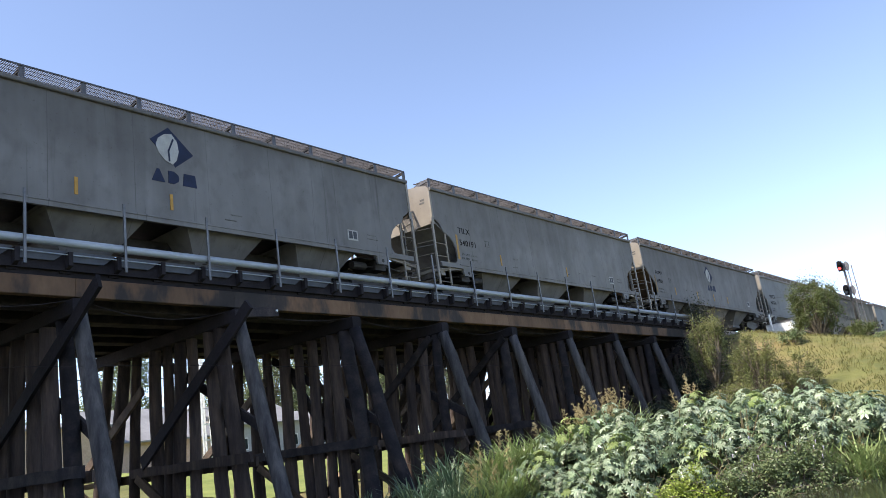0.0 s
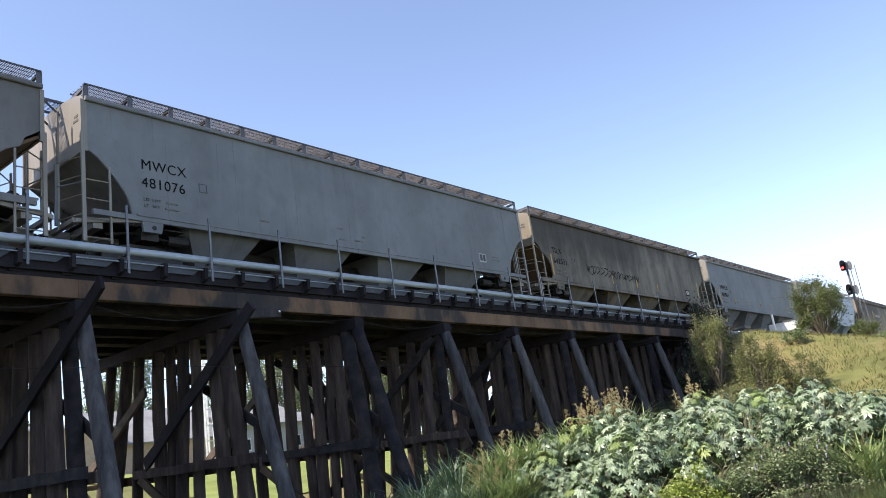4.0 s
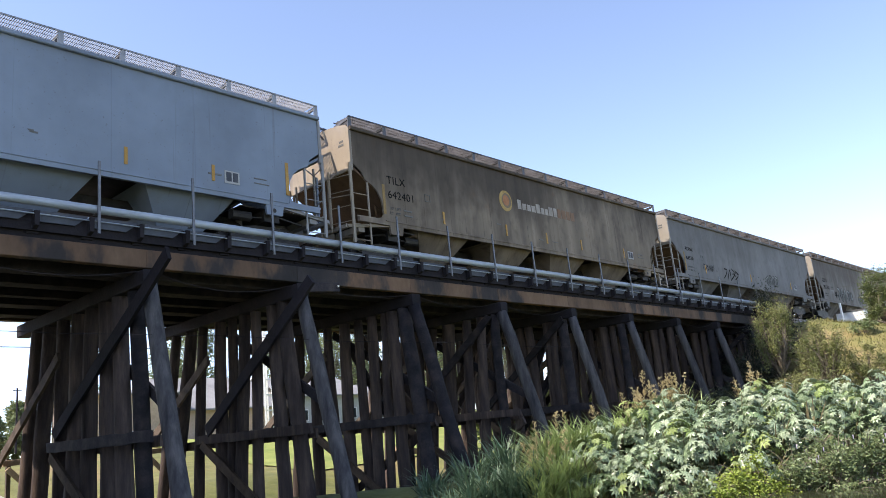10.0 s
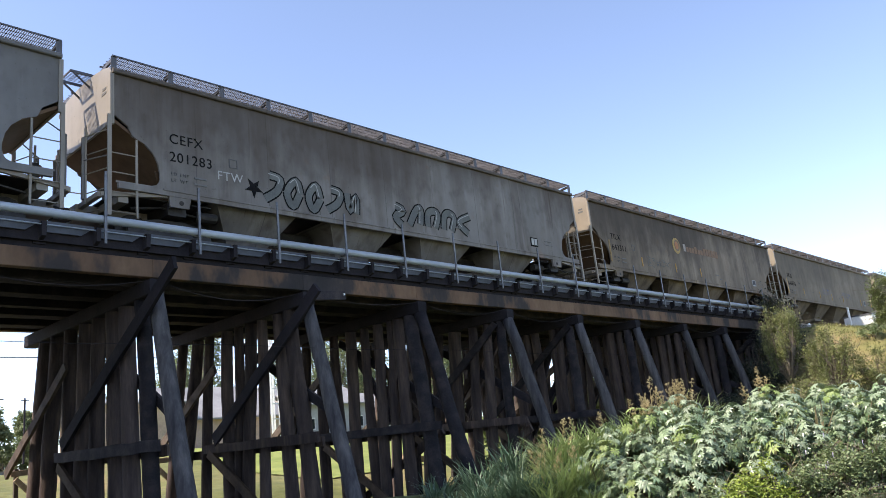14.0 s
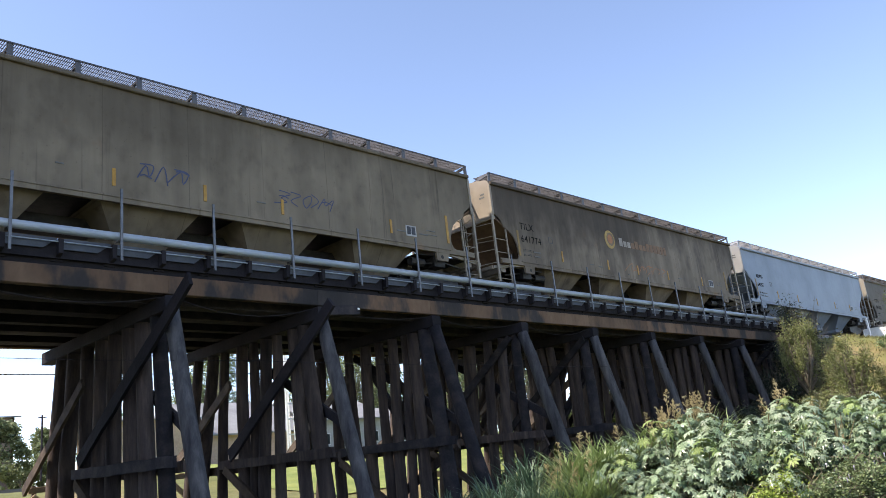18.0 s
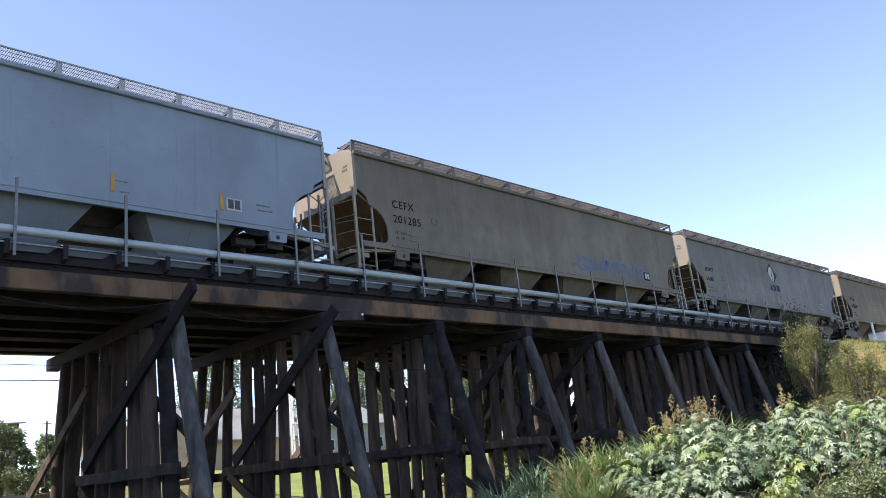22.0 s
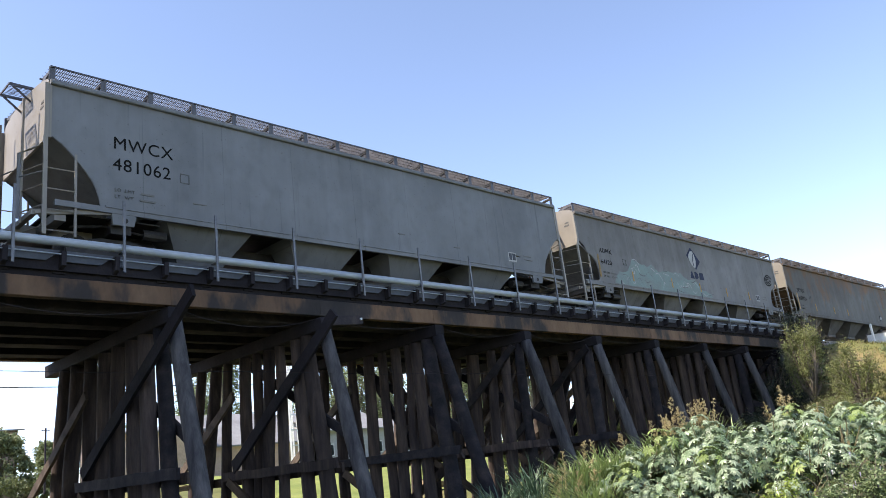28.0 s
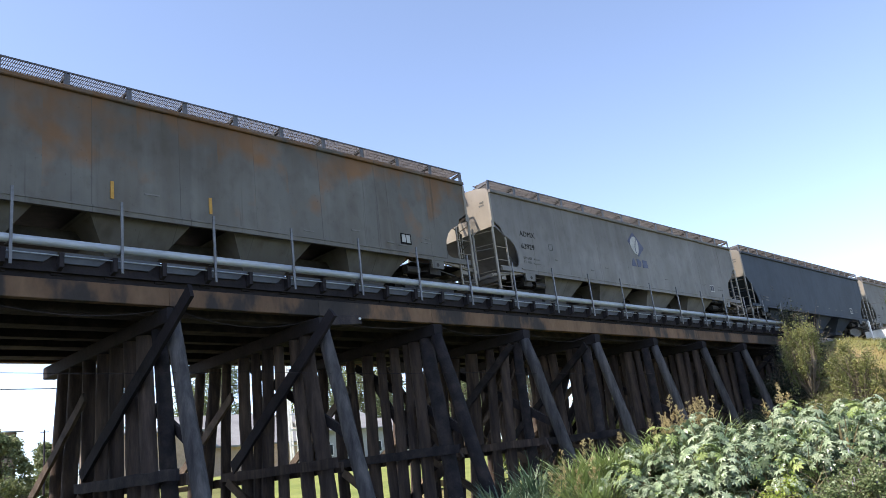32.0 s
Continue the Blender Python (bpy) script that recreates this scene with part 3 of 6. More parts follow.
def hopper_mesh(x0, x1):
    """One discharge hopper: sloping sheets down to a gate box."""
    c, g = (x0 + x1) / 2, 0.62
    top = [(x0, -1.5, 1.42), (x1, -1.5, 1.42), (x1, 1.5, 1.42), (x0, 1.5, 1.42)]
    low = [(c - g, -0.75, 0.42), (c + g, -0.75, 0.42), (c + g, 0.75, 0.42), (c - g, 0.75, 0.42)]
    me = Mesh().add(top + low, [(0, 1, 5, 4), (1, 2, 6, 5), (2, 3, 7, 6), (3, 0, 4, 7), (4, 5, 6, 7)])
    me.box(c - g - 0.06, c + g + 0.06, -0.8, 0.8, 0.3, 0.45)
    return me


def ladder(t, e, d, y, tall):
    """A corner ladder: stiles on the side and on the end, each rung a bar of its own."""
    s = 1 if y > 0 else -1
    top = 4.3 if tall else 3.15
    me = Mesh()
    me.beam((e - d * 0.06, y, 0.55), (e - d * 0.06, y, top), 0.09, 0.06)
    me.beam((e + d * 0.62, y, 0.55), (e + d * 0.62, y, 2.6), 0.05, 0.05)
    me.beam((e - d * 0.32, y - s * 0.75, 1.0), (e - d * 0.32, y - s * 0.75, top - 0.15), 0.05, 0.05)
    ld = part("ladder", me, M_BLACK, t)
    for i in range(5):
        z = 0.66 + 0.5 * i
        if z < 2.6:
            part("rung", Mesh().rod((e - d * 0.06, y, z), (e + d * 0.62, y, z), 0.016, 5), M_BLACK, ld)
        part("rung", Mesh().rod((e - d * 0.06, y, z + 0.1), (e - d * 0.32, y - s * 0.75, z + 0.1), 0.016, 5), M_BLACK, ld)


def build_car(name, length, bays, plain_end=False):
    """A covered hopper: x from the leading end to the trailing one, z from the rail."""
    t = thing(name, "covered hopper", "railway wagon")
    for y in (-SIDE_Y, SIDE_Y):
        part("side_sheet", side_mesh(length, CUT_PLAIN if plain_end else CUT, y), M_BLACK, t, smooth=True)
        s = 1 if y > 0 else -1
        sill = Mesh()
        sill.box(0.15, length - 0.15, y - 0.05, y + 0.05, SILL - 0.14, SILL + 0.0)
        for a, b in ((1.45, 2.05), (length - 2.05, length - 1.45)):
            sill.slab([(a, SILL - 0.14), (a + 0.03, SILL - 0.42), (b - 0.06, SILL - 0.42), (b, SILL - 0.14)], "y", y - 0.04, y + 0.04)
        if not plain_end:
            sill.slab([(a, z) for a, z in LIP], "y", y - 0.02, y + 0.02)
            sill.slab([(length - a, z) for a, z in LIP], "y", y - 0.02, y + 0.02)
        ss = part("side_sill", sill, M_BLACK, t)
        part("sill_ledge", Mesh().beam((1.3, y + s * 0.045, SILL + 0.01), (length - 1.3, y + s * 0.045, SILL + 0.01), 0.05, 0.05), M_BLACK, t)
        for c in (1.78, length - 1.78):
            part("pad_hole", Mesh().rod((c, y + s * 0.03, SILL - 0.29), (c, y + s * 0.044, SILL - 0.29), 0.065, 12), M_STEEL, ss, "dark round jacking hole")
        part("top_rail", Mesh().beam((0, y + s * 0.03, EAVE + 0.03), (length, y + s * 0.03, EAVE + 0.03), 0.14, 0.12, c=0.02), M_BLACK, t)
    arc = [(SIDE_Y * math.cos(a), EAVE + 0.06 + 0.3 * math.sin(a)) for a in np.linspace(0, math.pi, 9)]
    part("roof", Mesh().slab(arc, "x", 0.0, length), M_BLACK, t)
    part("hatch_cover", Mesh().box(0.9, length - 0.9, -0.3, 0.3, EAVE + 0.34, EAVE + 0.42), M_BLACK, t)
    for e, d in ((0.0, 1), (length, -1)):
        part("end_sheet", Mesh().slab([(-SIDE_Y, 2.95), *[(-a, z) for a, z in arc], (SIDE_Y, 2.95)], "x", e - d * 0.012, e + d * 0.05), M_BLACK, t)
        part("corner_post", Mesh().box(min(e - d * 0.05, e + d * 0.05), max(e - d * 0.05, e + d * 0.05), -SIDE_Y - 0.035, -SIDE_Y + 0.05, 2.9, EAVE - 0.04), M_BLACK, t)
        ring = [(0.02, -1.58, 3.0), (0.02, 1.58, 3.0), (0.8, 1.56, 2.53), (1.3, 1.45, 2.23), (2.6, 0.75, 1.3), (2.6, -0.75, 1.3), (1.3, -1.52, 2.23), (0.8, -1.57, 2.53)]
        sl = Mesh().add([(e + d * a, b, c) for a, b, c in ring] + [(e + d * (a + 0.05), b, c + 0.06) for a, b, c in ring],
                        [tuple(range(8)), tuple(range(8, 16))[::-1]] + [(i, (i + 1) % 8, 8 + (i + 1) % 8, 8 + i) for i in range(8)])
        part("slope_sheet", sl, M_BLACK, t)
        for y in (-1.0, 1.0):
            part("end_web", Mesh().slab([(e + d * 1.4, 2.12), (e + d * 2.5, 1.46), (e + d * 2.1, 1.2), (e + d * 1.6, 1.2)], "y", y - 0.03, y + 0.03), M_BLACK, t)
        part("shear_plate", Mesh().box(min(e + d * 0.1, e + d * 2.75), max(e + d * 0.1, e + d * 2.75), -1.42, 1.42, 1.17, 1.2), M_STEEL, t)
        part("bolster", Mesh().box(min(e + d * 1.5, e + d * 2.0), max(e + d * 1.5, e + d * 2.0), -1.45, 1.45, 0.82, 1.165), M_STEEL, t)
        part("brake_gear", Mesh().rod((e + d * 2.35, -1.25, 0.95), (e + d * 2.95, -1.25, 0.95), 0.14, 10).path([(e + d * 0.6, -1.3, 0.9), (e + d * 1.4, -1.32, 1.02), (e + d * 2.35, -1.3, 0.92)], 0.03, 5), M_STEEL, t)
        plat = Mesh().box(min(e - d * 0.35, e + d * 2.2), max(e - d * 0.35, e + d * 2.2), -0.35, 0.35, 0.75, 1.15)
        plat.box(min(e - d * 0.3, e - d * 0.18), max(e - d * 0.3, e - d * 0.18), -1.5, 1.5, 1.02, 1.14)
        plat.box(min(e + d * 0.2, e + d * 0.45), max(e + d * 0.2, e + d * 0.45), -1.5, 1.5, 0.95, 1.15)
        plat.beam((e - d * 0.24, -1.5, 1.08), (e + d * 1.6, -1.55, 1.3), 0.08, 0.1)
        plat.beam((e - d * 0.24, 1.5, 1.08), (e + d * 1.6, 1.55, 1.3), 0.08, 0.1)
        part("end_platform", plat, M_BLACK, t)
        cp = Mesh().box(min(e - d * 0.3, e - d * 0.75), max(e - d * 0.3, e - d * 0.75), -0.1, 0.1, 0.8, 1.02)
        cp.box(min(e - d * 0.55, e - d * 0.8), max(e - d * 0.55, e - d * 0.8), -0.17, 0.17, 0.76, 1.08)
        part("coupler", cp, M_STEEL, t)
        if d < 0:
            ring = [(e + 0.3, 0.55 + 0.28 * math.cos(a), 2.05 + 0.28 * math.sin(a)) for a in np.linspace(0, 2 * math.pi, 17)]
            wheel = Mesh().path(ring, 0.02, 5)
            for a in (0.3, 1.9, 3.4, 5.0):
                wheel.rod((e + 0.3, 0.55, 2.05), (e + 0.3, 0.55 + 0.28 * math.cos(a), 2.05 + 0.28 * math.sin(a)), 0.014, 5)
            part("brake_wheel", wheel, M_RUST, t, "rusty red hand-brake wheel")
            part("brake_stand", Mesh().box(e + 0.1, e + 0.26, 0.4, 0.7, 1.1, 2.35), M_STEEL, t)
        for y in (-SIDE_Y, SIDE_Y):
            ladder(t, e, d, y, plain_end)
            me = Mesh()
            me.beam((e - d * 0.4, y * 0.55, 1.1), (e - d * 0.4, y * 0.55, 2.7), 0.06, 0.06)
            me.rod((e - d * 0.4, y * 0.55, 2.1), (e - d * 0.05, y * 0.95, 2.1), 0.018, 5)
            me.rod((e - d * 0.4, y * 0.55, 2.7), (e + d * 0.05, y * 0.5, 3.0), 0.018, 5)
            part("end_post", me, M_BLACK, t)
        # the walk across the end of the roof
        me = Mesh()
        a, b = min(e - d * 0.5, e + d * 0.14), max(e - d * 0.5, e + d * 0.14)
        for k in np.arange(-0.32, 0.24, 0.07):
            me.add([(a, k, 4.75), (a, k + 0.02, 4.75), (b, k + 0.09, 4.75), (b, k + 0.07, 4.75)], [(0, 1, 2, 3)])
            me.add([(a, k + 0.07, 4.745), (a, k + 0.09, 4.745), (b, k + 0.02, 4.745), (b, k, 4.745)], [(0, 1, 2, 3)])
        for x in (a, b):
            me.box(x - 0.015, x + 0.015, -0.34, 0.34, 4.72, 4.77)
        for y in (-0.34, 0.34):
            me.box(a, b, y - 0.02, y + 0.02, 4.7, 4.77)
            me.beam((e - d * 0.42, y, 4.7), (e + d * 0.02, y, 4.35), 0.04, 0.04)
        part("end_walk", me, M_GRATE, t)
    part("centre_sill", Mesh().box(1.5, length - 1.5, -0.3, 0.3, 0.85, 1.2), M_STEEL, t)
    # added dark sheet that stands for the shade between the hoppers
    part("floor", Mesh().box(2.9, length - 2.9, -1.5, 1.5, 1.5, 1.54), M_STEEL, t)
    a, b = 2.3, length - 2.3
    w = (b - a) / bays
    for i in range(bays):
        part("hopper", hopper_mesh(a + w * i + 0.56, a + w * (i + 1) - 0.56), M_BLACK, t)
    for y in (-1.0, 1.0):
        me = Mesh()
        s = 1 if y > 0 else -1
        y0, y1 = s * 0.9, s * 1.62
        for k in np.arange(0.05, length - 0.1, 0.05):
            me.box(k, k + 0.013, min(y0, y1), max(y0, y1), 4.732, 4.757)
        for yy in (s * 1.08, s * 1.26, s * 1.44):
            me.box(0.0, length, yy - 0.005, yy + 0.005, 4.738, 4.75)
        for yy in (y0, y1):
            me.box(0.0, length, yy - 0.014, yy + 0.014, 4.73, 4.77)
        wk = part("running_board", me, M_GRATE, t)
        nb = 17 if plain_end else (14 if length > 18 else 12)
        for i in range(nb):
            x = 0.05 + (length - 0.1) * i / (nb - 1)
            br = Mesh().box(-0.07, 0.07, s * 1.6 - 0.015, s * 1.6 + 0.015, EAVE + 0.05, 4.74)
            br.beam((0, s * 0.88, 4.6), (0, s * 1.6, 4.7), 0.05, 0.09)
            part("bracket", br, M_GRATE, wk).location.x = x
    for xc in (1.75, length - 1.75):
        tr = part("truck", Mesh().box(xc - 0.22, xc + 0.22, -1.1, 1.1, 0.45, 0.75), M_STEEL, t)
        for y in (-1.05, 1.05):
            part("side_frame", Mesh().slab([(xc - 1.15, 0.35), (xc - 0.75, 0.3), (xc - 0.3, 0.18), (xc + 0.3, 0.18), (xc + 0.75, 0.3), (xc + 1.15, 0.35), (xc + 1.12, 0.62), (xc + 0.35, 0.78), (xc - 0.35, 0.78), (xc - 1.12, 0.62)], "y", y - 0.07, y + 0.07), M_STEEL, tr)
        for dx in (-0.88, 0.88):
            me = Mesh().rod((xc + dx, -1.1, 0.46), (xc + dx, 1.1, 0.46), 0.08, 8)
            for y in (-0.76, 0.76):
                me.rod((xc + dx, y - 0.065, 0.46), (xc + dx, y + 0.065, 0.46), 0.45, 18)
            part("wheelset", me, M_STEEL, tr)
    return t


PAINTED = {"side_sheet": 0, "side_sill": 0, "top_rail": 0, "roof": 0, "hatch_cover": 0, "end_sheet": 3, "corner_post": 3, "ladder": 3, "rung": 3, "end_post": 2, "end_platform": 3,
           "slope_sheet": 1, "end_web": 1, "hopper": 2, "sill_ledge": 0}


FACE = pose(0, 0, 0, 90)  # lettering upright on the side that faces the creek
SKIN = -SIDE_Y - 0.02


def letter(car, words, x, z, size, mat_, name="lettering"):
    ob = part(name, WORDS[words, size], None, car)
    ob.matrix_basis = pose(x, SKIN, z) @ FACE
    return ob


def flat(car, name, outline, mat_, lift=0.0, label=""):
    """A thin painted shape on the creek side, from an outline of (x, z)."""
    return part(name, Mesh().slab(outline, "y", SKIN - 0.004 - lift, SKIN + 0.012), mat_, car, label)


def rect(x, z, w, h):
    return [(x - w / 2, z - h / 2), (x + w / 2, z - h / 2), (x + w / 2, z + h / 2), (x - w / 2, z + h / 2)]


def oval(x, z, w, h, n=20, start=0.0, end=2 * math.pi):
    return [(x + w / 2 * math.cos(a), z + h / 2 * math.sin(a)) for a in np.linspace(start, end, n, endpoint=False)]


def leaf_emblem(car, x, z, faded=0):
    """A blue tilted square with a white leaf, and three blocks of the name below."""
    blue = M_BLUE_FADED if faded else M_BLUE
    e = part("emblem", Mesh().slab([(x - 0.66, z + 0.12), (x - 0.1, z + 0.58), (x + 0.66, z - 0.1), (x + 0.08, z - 0.56)], "y", SKIN - 0.004, SKIN + 0.012), blue, car, "dark blue tilted square emblem")
    part("leaf", Mesh().slab([(x - 0.5, z + 0.0), (x - 0.42, z + 0.2), (x - 0.22, z + 0.36), (x + 0.0, z + 0.4), (x + 0.16, z + 0.2), (x + 0.2, z - 0.08), (x + 0.12, z - 0.36), (x + 0.0, z - 0.5), (x - 0.22, z - 0.42), (x - 0.42, z - 0.22)], "y", SKIN - 0.008, SKIN + 0.0), M_WHITE_OLD, e, "white leaf")
    vein = Mesh()
    pts = [(x - 0.1, z - 0.42), (x - 0.12, z - 0.12), (x - 0.02, z + 0.12), (x + 0.04, z + 0.26)]
    for (a, b), (c, d) in zip(pts, pts[1:]):
        vein.beam((a, SKIN - 0.008, b), (c, SKIN - 0.008, d), 0.012, 0.05)
    part("vein", vein, blue, e)
    low, top = z - 1.06, z - 0.7
    for outline in ([(x - 0.66, low), (x - 0.26, low), (x - 0.42, top), (x - 0.5, top)],
                    [(x - 0.16, low), (x + 0.02, low), (x + 0.15, low + 0.09), (x + 0.17, z - 0.88), (x + 0.15, top - 0.09), (x + 0.02, top), (x - 0.16, top)],
                    [(x + 0.28, low), (x + 0.72, low), (x + 0.68, top), (x + 0.32, top)]):
        part("name_block", Mesh().slab(outline, "y", SKIN - 0.006, SKIN + 0.01), blue, car)


def ring_emblem(car, x, z, fade):
    """A yellow ring round an orange disc, and a faded bar for the name."""
    e = flat(car, "emblem", oval(x, z, 0.78, 0.84), M_RING_YELLOW, 0.0, "yellow ring emblem")
    part("disc", Mesh().slab(oval(x + 0.05, z + 0.02, 0.56, 0.6), "y", SKIN - 0.008, SKIN), M_RING_GROUND, e)
    part("centre", Mesh().slab(oval(x + 0.02, z + 0.02, 0.38, 0.42), "y", SKIN - 0.012, SKIN), M_RING_ORANGE, e, "orange disc")
    xx = x + 0.75
    for k in range(13):
        w = veg_r.uniform(0.2, 0.28)
        h = 0.38 if k in (0, 4) or k > 6 else 0.26
        ink = M_NAME_PALE if k < (9 if fade == 0 else 4 - fade) else M_NAME_ORANGE
        flat(car, "name_block", rect(xx + w / 2, z - 0.2 + h / 2, w, h), ink)
        xx += w + 0.07


STROKES = (((0, 0), (0.05, 1), (0.7, 0.85), (0.1, 0.5), (0.85, 0)), ((0.85, 0.9), (0.2, 0.95), (0, 0.5), (0.2, 0.02), (0.85, 0.15)), ((0, 1), (0.4, 0), (0.85, 1)),
           ((0, 0), (0.12, 1), (0.5, 0.4), (0.88, 1), (1, 0)), ((0.85, 1), (0.1, 0.8), (0.75, 0.4), (0, 0)), ((0, 0.5), (0.4, 1), (0.9, 0.5), (0.4, 0), (0, 0.5)),
           ((0, 0), (0.4, 1), (0.8, 0.1)), ((0.8, 1), (0, 0.9), (0.1, 0.45), (0.9, 0.1)))


def eased(ring):
    """A rounder line through the given points."""
    pts = []
    for i in range(len(ring) - 1):
        p0, p1, p2, p3 = ring[max(i - 1, 0)], ring[i], ring[i + 1], ring[min(i + 2, len(ring) - 1)]
        for f in (0, 0.25, 0.5, 0.75):
            pts.append(tuple(0.5 * (2 * b + (c - a) * f + (2 * a - 5 * b + 4 * c - d) * f * f + (3 * b - a - 3 * c + d) * f ** 3) for a, b, c, d in zip(p0, p1, p2, p3)))
    return pts + [ring[-1]]


def stroke(r, kinds=STROKES):
    """One squiggle, mirrored or turned so that it is no letter."""
    pts = [(1 - a, b) for a, b in r.choice(kinds)]
    if r.random() < 0.6:
        pts = [(b, a) for a, b in pts]
    return [(a + 0.35 * (b - 0.5), b) for a, b in pts]


def scrawl(car, x0, x1, z, h, mat_, seed, thick=0.03, step=0.42, name="scrawl", label=""):
    """A row of unreadable sprayed strokes."""
    r = random.Random(seed)
    x = x0
    while x < x1:
        w, hh, lean = step * r.uniform(0.75, 1.2), h * r.uniform(0.75, 1.1), r.uniform(-0.1, 0.25)
        shape = [(x + w * (a * 0.95 + lean * b + r.uniform(-0.07, 0.07)), z + hh * (b - 0.5 + r.uniform(-0.07, 0.07))) for a, b in stroke(r)]
        me = Mesh().ribbon([(a, SKIN - 0.006, b) for a, b in eased(shape)], thick)
        if r.random() < 0.35:
            a, b = x + w * r.uniform(0.1, 0.5), z + hh * r.uniform(-0.3, 0.5)
            me.ribbon([(a, SKIN - 0.007, b), (a + w * 0.3, SKIN - 0.007, b + hh * 0.1), (a + w * 0.8, SKIN - 0.007, b - hh * 0.08)], thick)
        part(name, me, mat_, car, label)
        x += w


def sprayed_patch(car, tops, floor_z, seed, fill, line):
    """One ragged sprayed patch from the sill up to the given tops, with loose strokes in it."""
    r = random.Random(seed)
    edge = []
    for (x0, z0), (x1, z1) in zip(tops, tops[1:]):
        for f in (0.0, 0.34, 0.67):
            edge.append((x0 + (x1 - x0) * f, z0 + (z1 - z0) * f + r.uniform(-0.05, 0.05)))
    edge.append(tops[-1])
    n = len(edge)
    me = Mesh().add([(x, SKIN - 0.0015, floor_z) for x, z in edge] + [(x, SKIN - 0.0015, z) for x, z in edge], [(i, i + 1, n + i + 1, n + i) for i in range(n - 1)])
    patch = part("sprayed_patch", me, fill, car, "faded teal sprayed patch")
    for k in range(34):
        x, z = r.choice(edge[1:-1])
        zz = floor_z + 0.1 + (z - floor_z - 0.15) * r.random()
        w, h, up = r.uniform(0.2, 0.6), r.uniform(-0.25, 0.25), r.uniform(-0.22, 0.22)
        pts = [(x + w * f, SKIN - 0.003, min(z - 0.02, max(floor_z + 0.03, zz + h * f + up * math.sin(math.pi * f)))) for f in (0, 0.17, 0.34, 0.5, 0.67, 0.84, 1)]
        part("stroke", Mesh().ribbon(pts, r.uniform(0.015, 0.045)), line if k % 3 else M_SPRAY_GREY, patch)


def block_letters(car, x0, x1, z0, h0, h1, count, seed, body=None):
    """A row of fat silver shapes, outlined in black and lit with pale strokes."""
    r = random.Random(seed)
    w = (x1 - x0) / count
    for i in range(count):
        h = h0 + (h1 - h0) * i / max(1, count - 1)
        fat = min(w, h) * 0.3
        line = eased([(x0 + w * (i + 0.12 + 0.66 * a + r.uniform(-0.04, 0.04)), z0 + fat * 0.55 + (h - fat * 1.1) * b) for a, b in stroke(r, (STROKES[1], STROKES[2], STROKES[4], STROKES[5], STROKES[7]))])
        blk = part("outline", Mesh().ribbon([(a, SKIN - 0.003, b) for a, b in line], fat + 0.09), M_BLACK, car, "black outline of a sprayed silver shape")
        part("sprayed_block", Mesh().ribbon([(a, SKIN - 0.006, b) for a, b in line], fat), body or M_SPRAY_GREY, blk)
        part("shine", Mesh().ribbon([(a - fat * 0.2, SKIN - 0.008, b + fat * 0.2) for a, b in line[:7]], 0.025), M_WHITE_OLD, blk)


def strips(car, xs, tall=(), z=1.9):
    for x in xs:
        flat(car, "reflector", rect(x, z, 0.085, 0.45), M_YELLOW, 0.004, "yellow reflective strip")
    for x in tall:
        flat(car, "reflector", rect(x, 2.15, 0.11, 1.0), M_YELLOW if car.name in BRIGHT else M_OLD_STRIP, 0, "tall yellow reflective strip")


def small_print(car, seed, length):
    """Rows of unreadable stencilled lines, and the black data panel near the trailing end."""
    r = random.Random(seed)
    for z, pair in ((1.88, ("LD", "LMT")), (1.71, ("LT", "WT"))):
        for x, words in zip((1.52, 1.77), pair):
            part("stencil", WORDS[words, 0.13], None, car).matrix_basis = pose(x, SKIN, z) @ FACE
        flat(car, "stencil_line", rect(2.35, z, r.uniform(0.34, 0.44), 0.05), M_FAINT)
    for k in range(5):
        x, z = r.uniform(3.5, length - 2.5), r.uniform(1.62, 2.1)
        flat(car, "stencil_line", rect(x, z, r.uniform(0.12, 0.4), r.uniform(0.025, 0.05)), M_FAINT)
    x = length - 3.1
    dark = seed % 5 == 4
    p = flat(car, "data_panel", rect(x, 1.86, 0.46, 0.36), M_BLACK if dark else M_WHITE_OLD, 0, "black stencilled data panel" if dark else "white-framed data panel with dark squares")
    for dx in (-0.1, 0.1):
        part("panel_square", Mesh().slab(rect(x + dx, 1.87, 0.16, 0.26), "y", SKIN - 0.009, SKIN), M_WHITE_OLD if dark else M_SLATE, p)
    for k, (z, w) in enumerate(((1.98, 0.42), (1.84, 0.5))):
        flat(car, "stencil_line", rect(length - 2.1 + w / 2 - 0.3, z, w, 0.03), M_FAINT)
    for z, w in ((3.98, 0.2), (3.86, 0.25)):
        part("stencil_line", Mesh().box(-0.022, -0.011, -1.32, -1.32 + w, z - 0.032, z + 0.032), M_STENCIL, car)
    me = Mesh()
    for dx, dz, w, h in ((0, 0.12, 0.26, 0.02), (0, -0.12, 0.26, 0.02), (-0.12, 0, 0.02, 0.26), (0.12, 0, 0.02, 0.26)):
        me.slab(rect(3.35 + dx, 2.5 + dz, w, h), "y", SKIN - 0.004, SKIN + 0.01)
    part("stencil_box", me, M_STENCIL, car)


